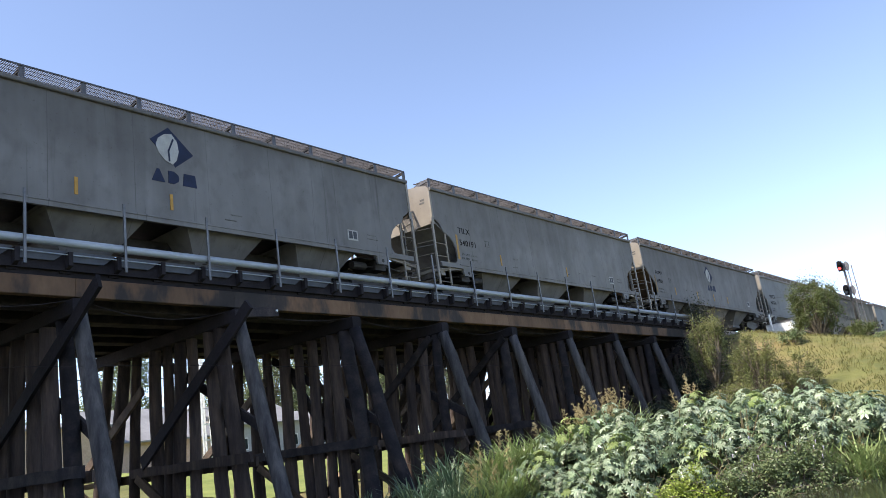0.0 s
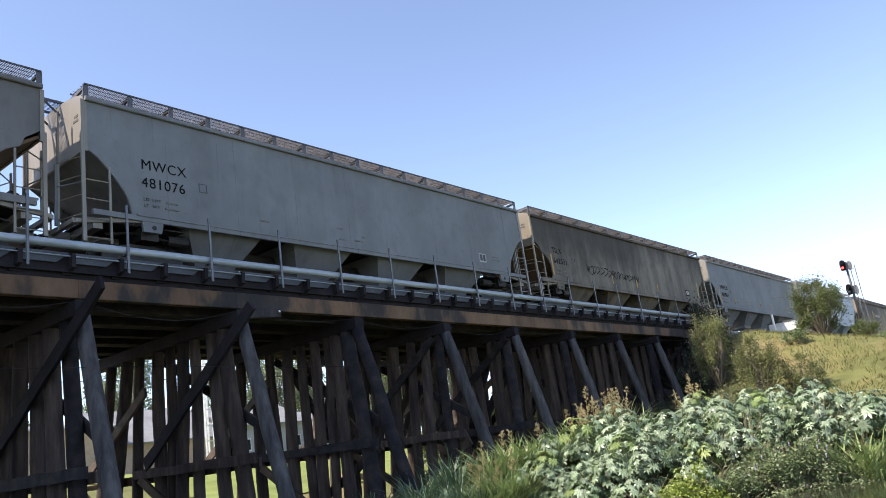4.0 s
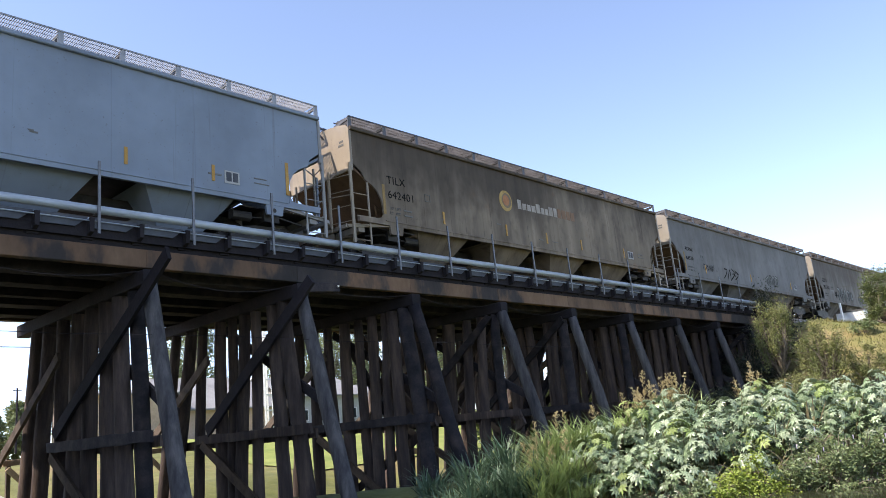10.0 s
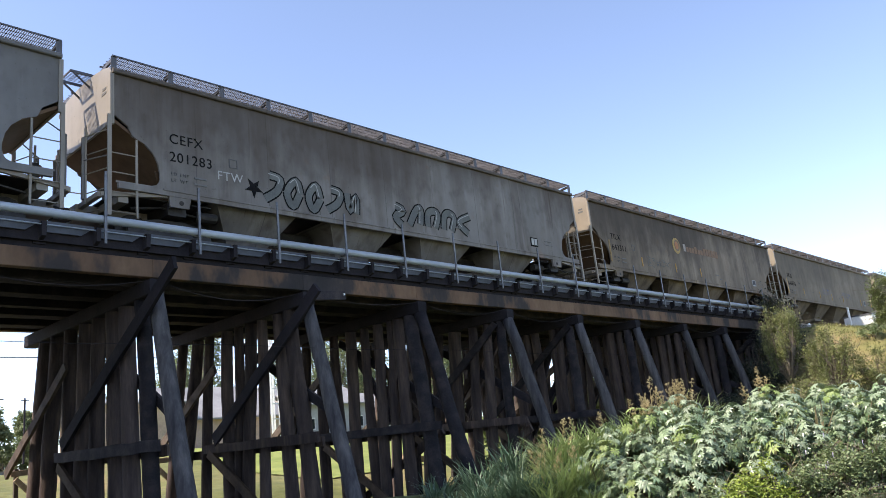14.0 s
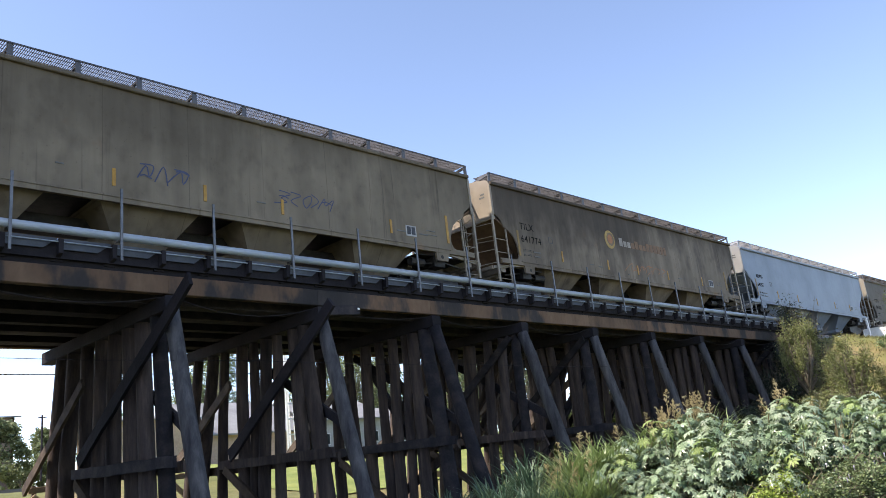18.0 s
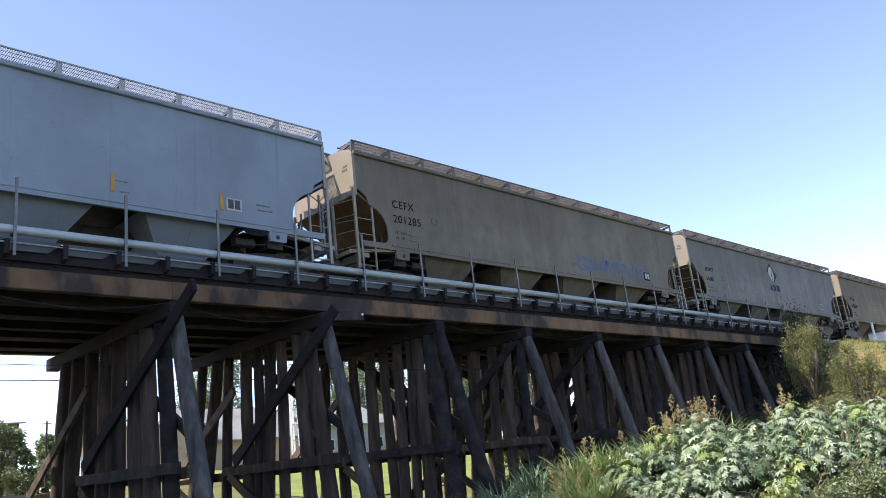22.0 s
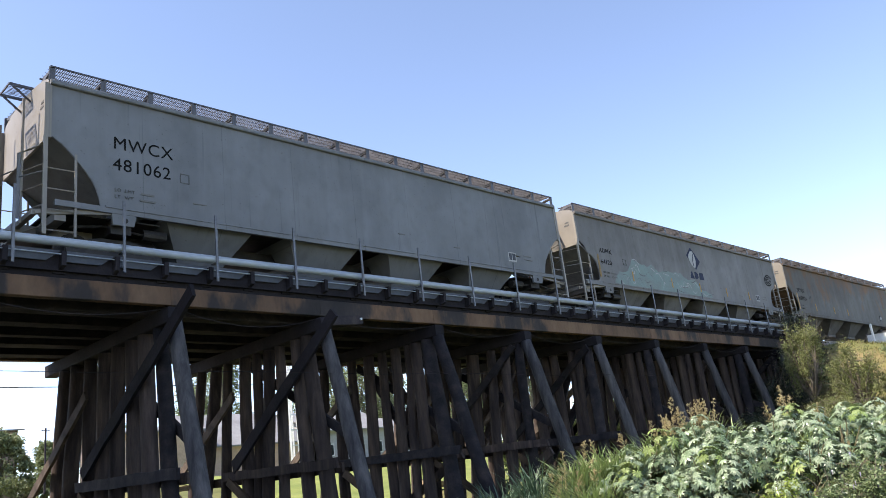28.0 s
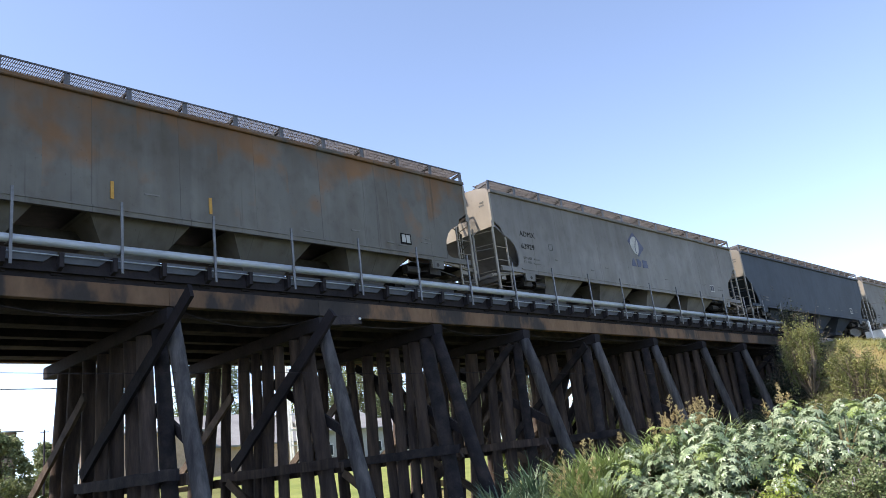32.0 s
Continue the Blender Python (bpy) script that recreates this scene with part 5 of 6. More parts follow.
def reeds(x, y, blades_, height, plumes=0, mat_=None, label="clump of tall arching green reeds", width=0.8):
    t = thing("reed_clump", label, "reed", pose(x, y, ground_z(x, y) - 0.05), "reeds on the bank")
    me = Mesh()
    for i in range(blades_):
        a = veg.uniform(0, 6.28)
        r = math.sqrt(veg.random()) * width / 2
        blade(me, (math.cos(a) * r, math.sin(a) * r, height * veg.uniform(0, 0.45)), a + veg.uniform(-1, 1), height * veg.uniform(0.45, 0.85), veg.uniform(0.025, 0.06), veg.uniform(0.3, 1.1), veg.uniform(0.9, 1.45))
    part("foliage", me, mat_ or (M_REED_SUN if math.degrees(math.atan2(y, x)) < 37.5 else M_REED_SHADE), t)
    for i in range(plumes):
        b = Vector((veg.uniform(-0.5, 0.5) * width, veg.uniform(-0.5, 0.5) * width, 0))
        tip = b + Vector((veg.gauss(0, 0.3), veg.gauss(0, 0.3), height * veg.uniform(1.0, 1.35)))
        bow = Vector((veg.gauss(0, 0.12), veg.gauss(0, 0.12), 0))
        pl = Mesh().tube([b, b.lerp(tip, 0.6), tip + bow], [0.011, 0.008, 0.003], 4)
        for k in range(22):
            f = 1.0 - 0.36 * veg.random()
            c = b.lerp(tip, f) + bow * max(0.0, (f - 0.6) / 0.4)
            a, ln = veg.uniform(0, 6.28), (0.06 + 0.55 * (1.02 - f)) * veg.uniform(0.6, 1.2)
            way = Vector((math.cos(a) * 0.75, math.sin(a) * 0.75, veg.uniform(0.35, 1.1))).normalized()
            side = Vector((-math.sin(a), math.cos(a), 0)) * 0.003
            q = c + way * ln - Vector((0, 0, 0.25 * ln))
            pl.add([c - side, c + side, q + side, q - side], [(0, 1, 2, 3)])
            for s in range(26):
                o = c.lerp(q, 0.2 + 0.8 * veg.random())
                e = o + Vector((veg.gauss(0, 0.018), veg.gauss(0, 0.018), veg.uniform(-0.05, 0.02)))
                w = Vector((veg.gauss(0, 1), veg.gauss(0, 1), veg.gauss(0, 1))).normalized() * 0.006
                pl.add([o, o.lerp(e, 0.5) + w, e, o.lerp(e, 0.5) - w], [(0, 1, 2, 3)])
        part("plume", pl, M_PLUME, t, "straw-coloured seed plume")
    return t


def polar(heading, r):
    return r * math.cos(radians(heading)), r * math.sin(radians(heading))


# the castor bank, from under the trestle to beyond the right edge of the view
for heading, r, h, n in [(33.5, 19.6, 1.0, 60), (31.5, 19.3, 1.15, 70), (31.8, 20.6, 1.3, 70), (29.5, 19.4, 1.25, 75), (29.6, 20.8, 1.55, 75), (27.6, 19.6, 1.25, 75), (27.4, 21.0, 1.6, 75),
                        (25.5, 19.7, 1.2, 75), (25.4, 21.0, 1.55, 75), (23.5, 20.0, 1.2, 75), (23.3, 21.3, 1.5, 75), (21.3, 20.2, 1.15, 70), (21.2, 21.6, 1.45, 75), (19.2, 20.6, 1.3, 75), (19.0, 21.8, 1.45, 75),
                        (17.0, 20.8, 1.25, 75), (16.8, 22.0, 1.4, 75), (14.8, 20.9, 1.1, 75), (14.6, 22.2, 1.25, 75), (12.6, 21.2, 1.0, 70), (12.4, 22.5, 1.1, 70), (10.2, 21.5, 0.9, 70), (8.0, 21.8, 0.85, 70), (22.3, 19.2, 0.75, 40), (26.6, 18.9, 0.8, 40)]:
    castor(*polar(heading, r), h * veg.uniform(0.74, 1.06) + (0.15 if 19 < heading < 28.5 else 0.0) + 0.028 * max(0.0, 24.0 - heading), 1.75, int(n * 1.5) + 60)
# low shrubs at the water's edge
for heading, r, w, h, m, n, b in [(30.5, 18.6, 1.3, 0.7, M_BUSH, 2000, 0), (28.4, 18.3, 1.3, 0.75, M_BUSH, 2200, 0), (26.2, 18.4, 1.3, 1.0, M_BUSH, 2600, 0), (24.0, 18.4, 1.4, 1.25, M_LIME, 3400, 0), (22.6, 18.6, 1.3, 1.35, M_LIME, 3400, 0), (20.8, 18.8, 1.5, 1.2, M_BUSH, 3000, 0),
                                  (18.8, 19.1, 1.6, 1.45, M_BUSH, 3600, 14), (16.9, 19.3, 1.6, 1.45, M_BUSH, 3600, 30), (15.0, 19.5, 1.5, 1.3, M_BUSH, 3200, 14), (17.9, 18.6, 1.3, 0.85, M_BUSH, 2400, 0), (16.0, 18.9, 1.3, 0.8, M_BUSH, 2200, 0), (20.0, 18.3, 1.1, 0.6, M_BUSH, 1600, 0), (13.4, 19.3, 1.0, 0.6, M_BUSH, 1400, 0)]:
    x, y = polar(heading, r)
    shrub("low_shrub", "low yellow-green shrub at the water's edge" if m is M_LIME else ("grey-green low shrub with dusty lilac blooms" if b else "grey-green low shrub at the water's edge"), x, y, (w, w, h), m, int(n * 1.5), 0.06, 20, group="shrubs at the water", bloom=b)
# reeds: colours hold deck shade on one side, sunlight beside the castor plants
for heading, r, h, n, p in [(48.5, 18.9, 0.9, 170, 0), (46.8, 19.2, 0.95, 180, 0), (45.2, 19.0, 1.05, 190, 0), (43.8, 19.3, 1.1, 200, 0), (42.4, 19.1, 1.2, 210, 0), (41.1, 19.3, 1.3, 210, 0), (39.9, 19.2, 1.35, 210, 0), (38.7, 19.3, 1.4, 200, 0), (44.5, 20.4, 1.0, 130, 0), (41.8, 20.5, 1.2, 140, 0), (39.4, 20.6, 1.4, 140, 0),
                            (37.9, 19.2, 1.4, 230, 2), (36.9, 19.0, 1.4, 240, 1), (35.9, 19.2, 1.45, 240, 2), (34.9, 19.4, 1.35, 230, 1), (36.4, 20.2, 1.55, 230, 1), (34.6, 20.6, 1.5, 220, 1), (35.6, 18.7, 0.9, 160, 0), (33.6, 20.9, 1.5, 230, 0), (33.9, 19.0, 0.9, 170, 0), (32.3, 21.4, 1.5, 240, 1), (31.0, 22.0, 1.5, 220, 0), (29.4, 22.2, 1.6, 190, 5), (28.4, 22.4, 1.7, 200, 6), (27.4, 22.6, 1.7, 190, 6), (26.4, 22.8, 1.6, 170, 5), (30.4, 22.0, 1.5, 200, 3), (22.9, 24.0, 1.6, 60, 2), (22.1, 24.0, 1.7, 60, 2), (20.9, 24.2, 1.5, 60, 1)]:
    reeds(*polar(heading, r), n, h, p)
for heading, r, h, n in [(13.6, 19.8, 1.15, 90), (12.2, 19.9, 1.25, 110), (11.0, 20.0, 1.3, 110), (9.6, 20.2, 1.25, 110), (14.6, 20.3, 1.0, 60), (8.2, 20.4, 1.2, 100)]:
    reeds(*polar(heading, r), n, h, 0, label="clump of broad drooping reeds over the water", width=1.0)
# shrubs on the embankment
shrub("willow_shrub", "tall twiggy olive-green willow shrub beside the trestle end", 40.6, 14.9, (2.3, 2.2, 3.6), M_WILLOW, 7500, 0.11, 52, z=3.4, rise=1.0, group="shrubs on the embankment")
shrub("willow_shrub", "twiggy olive-green willow shrub on the slope", 39.0, 12.2, (2.9, 2.6, 2.7), M_WILLOW, 8500, 0.1, 52, rise=0.6, group="shrubs on the embankment", z=2.6)
shrub("willow_shrub", "low olive-green shrub behind the castor plants", 36.5, 13.6, (3.0, 2.5, 1.3), M_BUSH, 6000, 0.09, 30, group="shrubs on the embankment")
shrub("willow_shrub", "low olive-green shrub behind the castor plants", 31.5, 10.6, (3.2, 2.5, 1.2), M_WILLOW, 5000, 0.09, 24, group="shrubs on the embankment")
for x, y, w, h in ((38.2, 13.8, 2.6, 1.9), (36.4, 11.8, 2.8, 1.7), (39.8, 10.6, 2.6, 1.8), (34.2, 12.4, 2.6, 1.4), (41.5, 13.2, 2.2, 2.0)):
    shrub("willow_shrub", "low twiggy willow regrowth on the slope", x, y, (w, w, h), M_WILLOW, 6500, 0.09, 34, rise=0.5, group="shrubs on the embankment")
for x, y, w, h in ((37.0, 29.5, 5.0, 3.6), (41.5, 30.5, 5.5, 4.6), (46.0, 29.5, 5.5, 6.0), (50.5, 30.0, 6.0, 7.0), (55.5, 30.5, 6.5, 7.4), (61.0, 31.0, 6.5, 7.6), (67.0, 31.5, 7.0, 7.6)):
    shrub("thicket_shrub", "dark leafy thicket behind the trestle end", x, y, (w, 4.0, h), M_DENSE, 10000, 0.24, 40, group="thicket behind the trestle")
# filler shrubs under the deck, its shade put into their near-black leaf colour
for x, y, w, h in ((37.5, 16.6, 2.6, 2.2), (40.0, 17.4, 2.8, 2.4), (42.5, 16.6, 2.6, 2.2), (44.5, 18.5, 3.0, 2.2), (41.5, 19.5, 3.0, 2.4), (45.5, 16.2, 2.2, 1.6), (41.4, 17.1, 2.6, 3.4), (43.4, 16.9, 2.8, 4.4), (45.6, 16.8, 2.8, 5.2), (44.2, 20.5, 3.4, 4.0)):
    shrub("shade_shrub", "filler shrub coloured near-black for the shade under the trestle end", x, y, (w, w, h), M_SHADE, 5000, 0.1, 26, group="shrubs under the trestle")
shrub("dense_shrub", "dense dark-green shrub before the signal mast", 51.6, 12.0, (4.8, 3.6, 3.4), M_DENSE, 13000, 0.13, 46, group="shrubs on the embankment", rise=0.3)
shrub("dense_shrub", "small rounded green shrub beside the signal mast", 58.5, 11.0, (2.0, 1.9, 1.5), M_DENSE, 4000, 0.1, 18, group="shrubs on the embankment", z=5.5)
for x, y, w, h in ((44.0, 14.2, 2.2, 1.5), (60.5, 9.5, 2.4, 1.2), (47.5, 12.6, 1.6, 0.9), (49.5, 8.0, 2.0, 0.8), (63.0, 8.0, 3.0, 1.4)):
    shrub("low_shrub", "low weedy shrub on the grassy embankment", x, y, (w, w, h), M_BUSH, 1500, 0.1, 12, group="shrubs on the embankment")

tufts = Mesh()
for i in range(15000):
    x, y = veg.uniform(24, 64), veg.uniform(0.5, 16.6)
    if inland(x, y) < 3 or noise.noise((x * 0.4, y * 0.4, 7)) < -0.4:
        continue
    for k in range(3):
        blade(tufts, (x + veg.uniform(-0.2, 0.2), y + veg.uniform(-0.2, 0.2), ground_z(x, y) - 0.03), veg.uniform(0, 6.28), veg.uniform(0.1, 0.34), 0.03, veg.uniform(0.2, 0.9), veg.uniform(0.8, 1.5))
tagged(part("grass", tufts, M_GRASS), "tufted dry and green grass on the embankment", "grass", kind="stuff")


# ---- beyond the trestle and beside the track ----
M_TANWALL = plain("tan plaster wall", [(0.3, (0.5, 0.36, 0.26)), (0.7, (0.62, 0.46, 0.34))], 0.8, 0.85)
M_METALROOF = plain("grey metal roofing", [(0.3, (0.2, 0.2, 0.2)), (0.7, (0.3, 0.3, 0.3))], 0.7, 0.6, 0.1)
M_GREYWALL = plain("pale grey siding", [(0.3, (0.34, 0.335, 0.33)), (0.7, (0.44, 0.435, 0.43))], 0.8, 0.7)
M_BRICKFAR = plain("brown brick far off", [(0.3, (0.2, 0.14, 0.11)), (0.7, (0.3, 0.22, 0.17))], 2.0, 0.9)
M_ROAD = plain("worn asphalt", [(0.3, (0.13, 0.125, 0.12)), (0.7, (0.22, 0.21, 0.2))], 1.5, 0.9)
M_GLASS, n_, l_, b_ = material("dark window glass")
b_.inputs["Base Color"].default_value, b_.inputs["Roughness"].default_value = (0.02, 0.025, 0.03, 1), 0.08


def shed(name, label, x0, x1, y0, y1, zb, eave, ridge, wall, roof, windows=0):
    """A gabled building, its ridge along x."""
    t = thing(name, label, "building", pose(0, 0, 0))
    ym = (y0 + y1) / 2
    for y, s in ((y0, 1), (y1, -1)):
        part("wall", Mesh().box(x0, x1, min(y, y + s * 0.2), max(y, y + s * 0.2), zb, eave), wall, t)
    for x, s in ((x0, 1), (x1, -1)):
        part("gable", Mesh().slab([(y0, zb), (y1, zb), (y1, eave), (ym, ridge - 0.15), (y0, eave)], "x", x, x + s * 0.2), wall, t)
    for a, b in (((y0 - 0.5, eave - 0.1), (ym, ridge)), ((ym, ridge), (y1 + 0.5, eave - 0.1))):
        part("roof", Mesh().slab([a, b, (b[0], b[1] + 0.12), (a[0], a[1] + 0.12)], "x", x0 - 0.5, x1 + 0.5), roof, t)
    for i in range(windows):
        x = x0 + (x1 - x0) * (i + 0.5) / windows
        w = part("window", Mesh().box(x - 0.55, x + 0.55, y0 - 0.03, y0 - 0.002, zb + 1.0, zb + 2.0), M_WHITE, t)
        part("pane", Mesh().box(x - 0.47, x + 0.47, y0 - 0.045, y0 - 0.032, zb + 1.08, zb + 1.92), M_GLASS, w)
    return t


shed("warehouse", "tan warehouse with a grey metal roof beyond the field", 29.5, 38.0, 54, 64, 3.0, 5.8, 8.6, M_TANWALL, M_METALROOF)
shed("tan_block", "tan flat-fronted block beyond the field", 23.0, 29.0, 53, 60, 2.5, 7.0, 7.5, M_TANWALL, M_METALROOF, 1)
shed("house", "pale grey low house with a metal roof", 40.0, 48.0, 55, 64, 3.5, 6.6, 8.6, M_GREYWALL, M_METALROOF, 3)
shed("house", "pale grey low house beyond the dry grass", 50.5, 61.0, 57, 66, 3.5, 6.2, 8.0, M_GREYWALL, M_METALROOF, 3)
shed("brick_building", "brown brick block behind the trees", 6.0, 26.6, 85, 95, 3.0, 11.0, 11.4, M_BRICKFAR, M_METALROOF, 4)

mast = thing("steel_tower", "white steel lattice tower behind the trestle", "tower", pose(35.7, 52, 3.8))
for x in (-0.35, 0.35):
    for y in (-0.35, 0.35):
        part("leg", Mesh().beam((x, y, 0), (x * 0.8, y * 0.8, 12), 0.14, 0.14), M_WHITE, mast)
for k in range(10):
    part("strut", Mesh().beam((-0.35, -0.35, 0.4 + 1.15 * k), (0.35, -0.35, 0.4 + 1.15 * k), 0.09, 0.09), M_WHITE, mast)

tagged(part("road", Mesh().slab([(-80, 47.0), (21, 47.0), (21, 53), (-80, 53)], "z", 2.6, 3.06), M_ROAD), "worn grey road beyond the trestle", "road", kind="structure")
fence = thing("timber_rail", "low pale timber barrier beside the trestle", "barrier", pose(28.6, 29.5, 1.0))
part("rail", Mesh().beam((-0.9, 0, 0.55), (1.2, 0, 0.3), 0.1, 0.3), M_TAN, fence)
for x in (-0.8, 1.0):
    part("post", Mesh().box(x - 0.07, x + 0.07, 0.06, 0.2, -0.4, 0.75), M_TAN, fence)


def tree(x, y, zb, h, w, label, leaves=9000):
    t = thing("tree", label, "tree", pose(x, y, zb), "trees beyond the trestle")
    trunk, crown = Mesh(), Mesh()
    trunk.tube([(0, 0, -0.3), (0.1, 0, h * 0.25), (0.05, 0.1, h * 0.55), (0, 0, h * 0.9)], [h * 0.03, h * 0.024, h * 0.015, 0.02], 8)
    cl = []
    for i in range(30):
        a, f = veg.uniform(0, 6.28), veg.uniform(0.25, 1.0)
        r = w / 2 * math.sin(math.pi * min(0.98, f * 0.85 + 0.1)) * veg.uniform(0.3, 1.0)
        c = Vector((math.cos(a) * r, math.sin(a) * r, h * f))
        cl.append((c, veg.uniform(0.08, 0.15) * h))
        trunk.tube([(0, 0, h * f * 0.6), c * 0.6 + Vector((0, 0, h * f * 0.35)), c], [h * 0.008, h * 0.006, 0.015], 5)
    for i in range(leaves):
        c, r = cl[i % 30]
        v = Vector((veg.gauss(0, 1), veg.gauss(0, 1), veg.gauss(0, 0.8))).normalized() * r * (veg.random() ** 0.4)
        p = c + v
        a = Vector((veg.gauss(0, 1), veg.gauss(0, 1), veg.gauss(0, 0.6))).normalized() * 0.2 * veg.uniform(0.6, 1.4)
        b = Vector((veg.gauss(0, 1), veg.gauss(0, 1), veg.gauss(0, 1))).cross(a).normalized() * 0.09
        crown.add([p, p + a * 0.5 + b, p + a, p + a * 0.5 - b], [(0, 1, 2, 3)])
    part("trunk", trunk, M_TWIG, t)
    part("crown", crown, M_FAR, t)


for x, y, zb, h, w in ((19.2, 65, 2.9, 5.7, 4.0), (11.5, 68, 2.9, 6.6, 5.5), (27.6, 80, 3.0, 6.2, 2.4), (23.8, 74, 2.9, 2.4, 4.5), (32, 78, 4, 9, 6), (38.5, 72, 4, 7.5, 6.5), (46, 80, 4, 10, 7), (53, 74, 4, 8, 7), (66, 76, 4, 9, 7), (60, 78, 4, 9, 7), (64, 62, 4, 8.5, 8), (71, 65, 4, 9, 8), (79, 68, 4, 9, 8), (57, 70, 4, 8.5, 8), (88, 70, 4, 9, 8), (72, 82, 4, 10, 8), (86, 80, 4, 10, 8)):
    tree(x, y, zb, h * (1.3 if x > 31 else 1.0), w, "broad leafy green tree beyond the field")

pole = thing("utility_pole", "thin dark utility pole beyond the trestle", "pole", pose(18.55, 54, 3.9))
part("shaft", Mesh().tube([(0, 0, -0.3), (0, 0, 3.75)], [0.07, 0.055], 8), M_BRACE, pole)
part("crossbar", Mesh().beam((-0.25, 0, 3.6), (0.25, 0, 3.6), 0.05, 0.05), M_BRACE, pole)
wire = thing("power_line", "black overhead power line in the sky", "cable")
part("strand", Mesh().tube([(-80 + 13 * i, 55, 10.35 + 0.0012 * (-80 + 13 * i) ** 2 / 10) for i in range(16)], [0.03] * 16, 5), M_STEEL, wire)
for x in (-80, 115):
    part("pole", Mesh().tube([(x, 55, 2), (x, 55, 12.5)], [0.16, 0.12], 8), M_BRACE, wire)

# beside the track on the embankment
M_LAMP, ln, ll, lb = material("red signal lens")
lb.inputs["Base Color"].default_value = (0.4, 0.02, 0.02, 1)
lb.inputs["Emission Color"].default_value, lb.inputs["Emission Strength"].default_value = (1, 0.03, 0.03, 1), 3.0
sig = thing("railway_signal", "grey signal mast with two black heads, the upper one red", "signal", pose(63.0, 12.0, 6.75))
part("mast", Mesh().tube([(0, 0, -0.2), (0, 0, 4.6)], [0.09, 0.08], 10), M_GRATE, sig, "pale grey mast", True)
part("base_box", Mesh().box(-0.25, 0.25, -0.25, 0.25, -0.2, 0.35), M_GRATE, sig)
ldr = Mesh()
for y in (-0.52, -0.22):
    ldr.beam((0.1, y, 0.0), (0.1, y, 4.3), 0.05, 0.05)
for k in range(13):
    ldr.rod((0.1, -0.52, 0.3 + 0.31 * k), (0.1, -0.22, 0.3 + 0.31 * k), 0.014, 5)
part("ladder", ldr, M_GRATE, sig)
for z in (4.35, 2.55):
    ring = [(0.2 * math.cos(a), z + 0.4 * math.sin(a)) for a in np.linspace(0, 2 * math.pi, 20, endpoint=False)]
    hd = part("signal_head", Mesh().slab([(y + 0.17, zz) for y, zz in ring], "x", -0.28, -0.22), M_BLACK, sig, "black oval backing plate")
    part("housing", Mesh().box(-0.21, -0.02, 0.02, 0.34, z - 0.36, z + 0.36), M_STEEL, hd)
    for dz in (-0.2, 0.18):
        part("hood", Mesh().tube([(-0.28, 0.17, z + dz), (-0.46, 0.17, z + dz - 0.02)], [0.12, 0.12], 10), M_BLACK, hd)
        if dz < 0:
            part("lens", Mesh().tube([(-0.47, 0.17, z + dz), (-0.49, 0.17, z + dz)], [0.1, 0.1], 12), M_LAMP if z > 3 else M_GLASS, hd, "glowing red lens" if z > 3 else "")
    part("back_plate", Mesh().slab([(y * 0.9 - 0.2, z + (zz - z) * 0.9 - 0.05) for y, zz in ring], "x", 0.1, 0.16), M_POST, hd)
wp = thing("marker_post", "slim white marker post beside the track", "post", pose(57.9, 16.5, 6.75))
part("shaft", Mesh().beam((0, 0, -0.3), (0, 0, 1.45), 0.2, 0.1, c=0.01), M_WHITE, wp)
bx = thing("equipment_box", "small white equipment box beside the track", "box", pose(59.4, 16.3, 6.85))
part("cabinet", Mesh().box(-0.4, 0.4, -0.9, 0.9, 0.0, 0.75), M_WHITE, bx)
part("lid", Mesh().box(-0.46, 0.46, -0.96, 0.96, 0.754, 0.84), M_GRATE, bx)

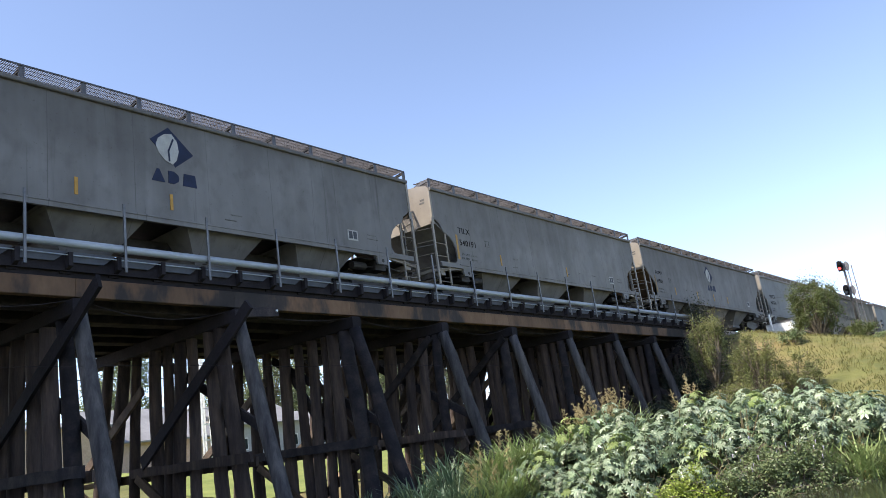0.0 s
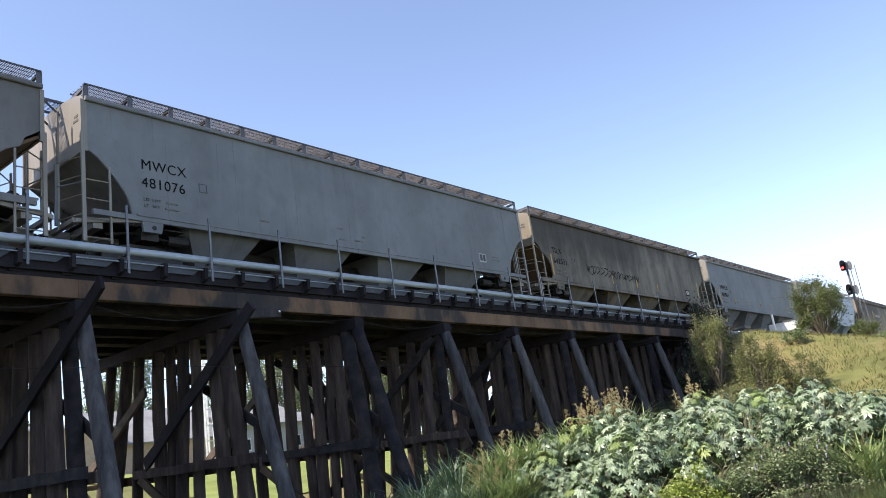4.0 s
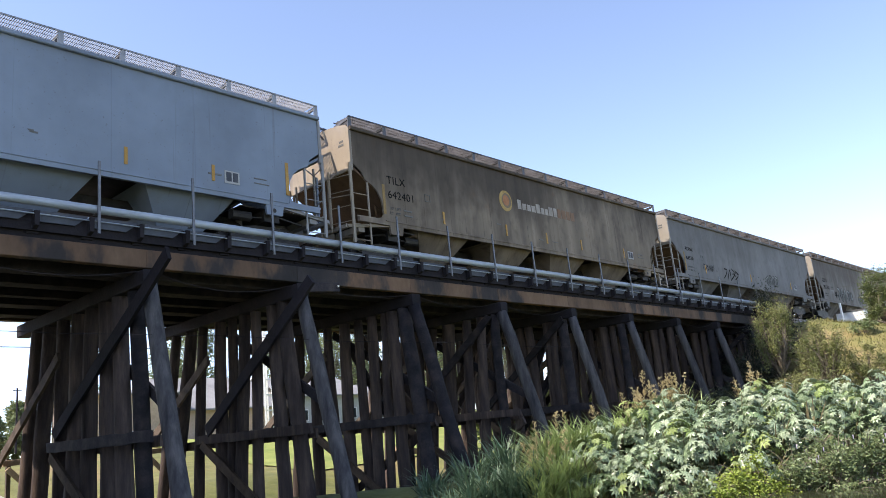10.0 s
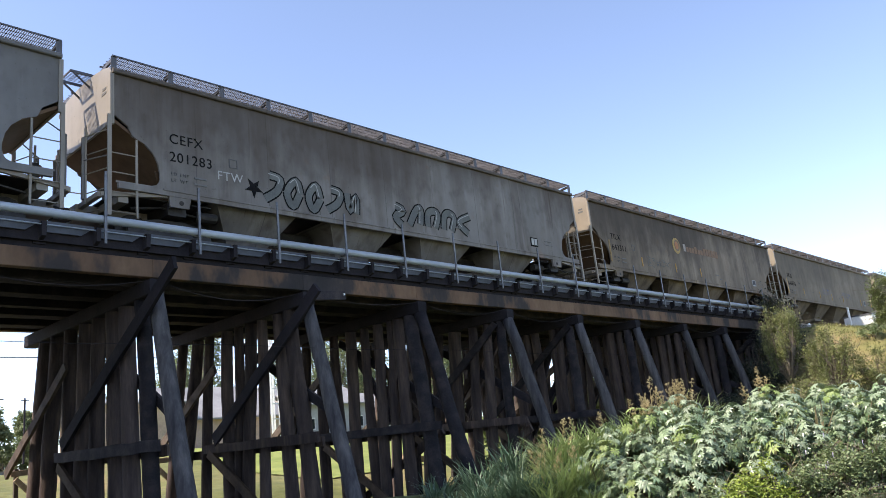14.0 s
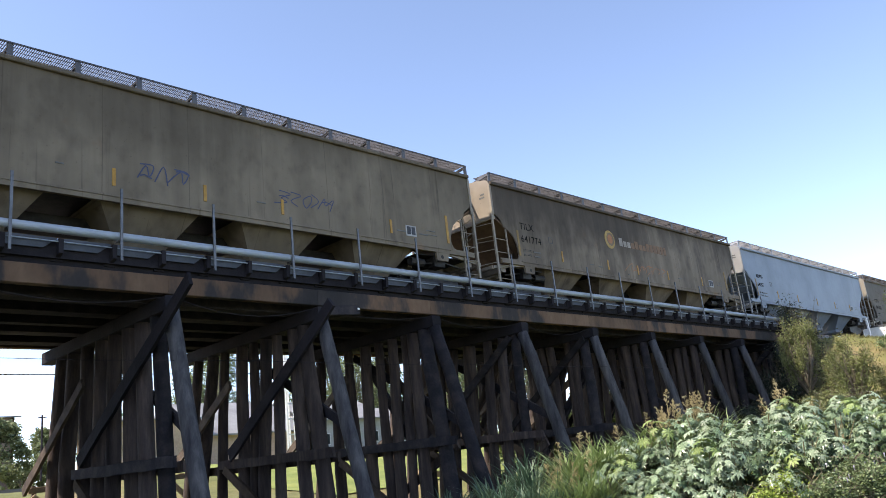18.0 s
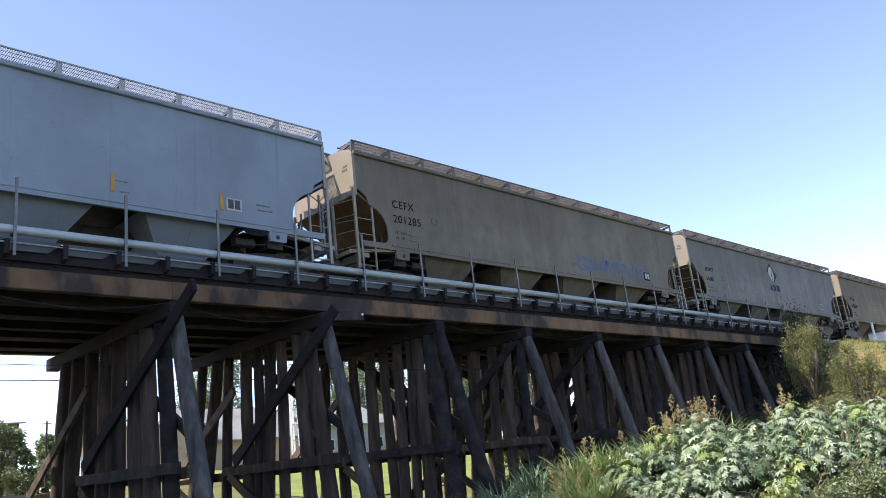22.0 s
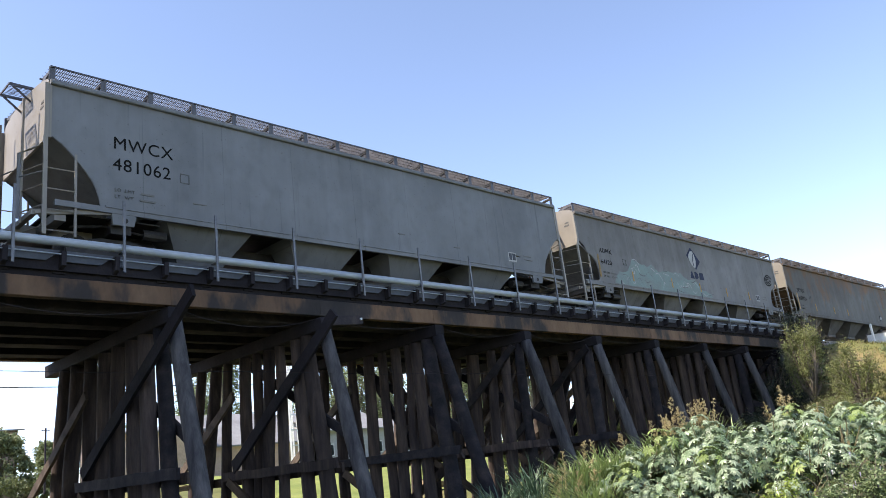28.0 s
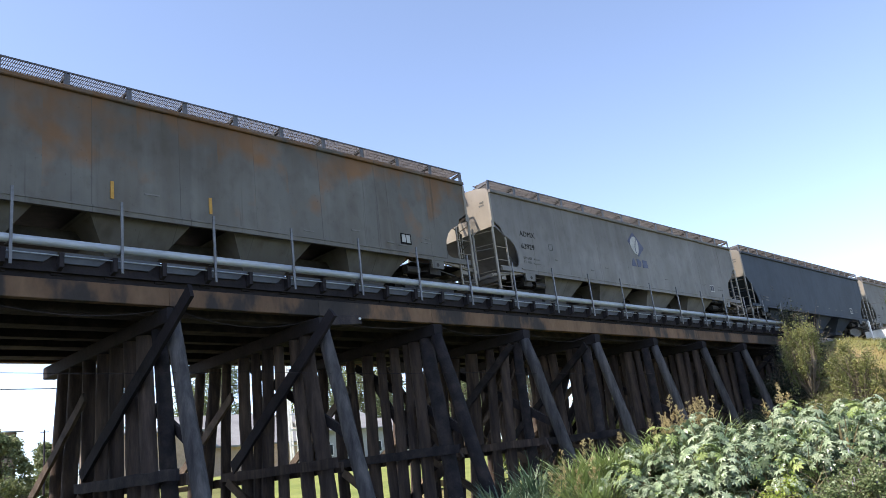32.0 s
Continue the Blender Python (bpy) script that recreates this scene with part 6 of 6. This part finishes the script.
# the pale lot and the sunlit barrier at the far foot of the trestle
M_LOT = plain("pale gravel and concrete", [(0.3, (0.2, 0.185, 0.165)), (0.7, (0.32, 0.3, 0.27))], 0.8, 0.95)
M_LAWN = plain("mown sunlit lawn", [(0.3, (0.13, 0.17, 0.035)), (0.7, (0.22, 0.25, 0.06))], 0.5, 0.95, strength=0.8, distance=0.06)
lx, ly = list(range(22, 92)), list(range(29, 54))
lm = Mesh().add([(x, y, ground_z(x, y) + 0.06) for y in ly for x in lx], [(j * len(lx) + i, j * len(lx) + i + 1, (j + 1) * len(lx) + i + 1, (j + 1) * len(lx) + i) for j in range(len(ly) - 1) for i in range(len(lx) - 1)])
tagged(part("lawn", lm, M_LAWN), "sunlit yellow-green lawn beyond the trestle", "lawn", kind="structure")
lx, ly = list(range(-40, 12)), list(range(29, 64))
lm = Mesh().add([(x, y, ground_z(x, y) + 0.05) for y in ly for x in lx], [(j * len(lx) + i, j * len(lx) + i + 1, (j + 1) * len(lx) + i + 1, (j + 1) * len(lx) + i) for j in range(len(ly) - 1) for i in range(len(lx) - 1)])
tagged(part("gravel_lot", lm, M_LOT), "pale gravel lot beyond the trestle", "lot", kind="structure")
for x in (BENTS[10], BENTS[11]):
    t = thing("far_barrier", "sun-bleached timber barrier at the far foot of the bent", "barrier", pose(x, 26.4, 0))
    part("rail", Mesh().beam((-0.1, 0, 2.36), (1.2, 0, 2.4), 0.1, 0.17, c=0.01), M_TAN, t)
    part("rail", Mesh().beam((0.0, -0.12, 2.2), (1.6, -0.12, 0.6), 0.08, 0.16, c=0.01), M_TAN, t)
    for dx in (0.1, 0.9):
        part("post", Mesh().box(dx - 0.06, dx + 0.06, 0.06, 0.17, -0.5, 2.5), M_GREYED, t)


# ---- what moves ----
def motions():
    """The train rolls along the track towards -x, slowing a little."""
    rows = []
    for t in range(0, 33, 2):
        u = (t - 16) / 16
        rows.append((t, -197.263 * u + 4.155 * u**2 - 1.937 * u**3 + 0.956 * u**4))
    for off, car in TRAIN:
        walk(car, [(t, pose(off + d, TRACK_Y, RAIL_Z)) for t, d in rows])


motions()
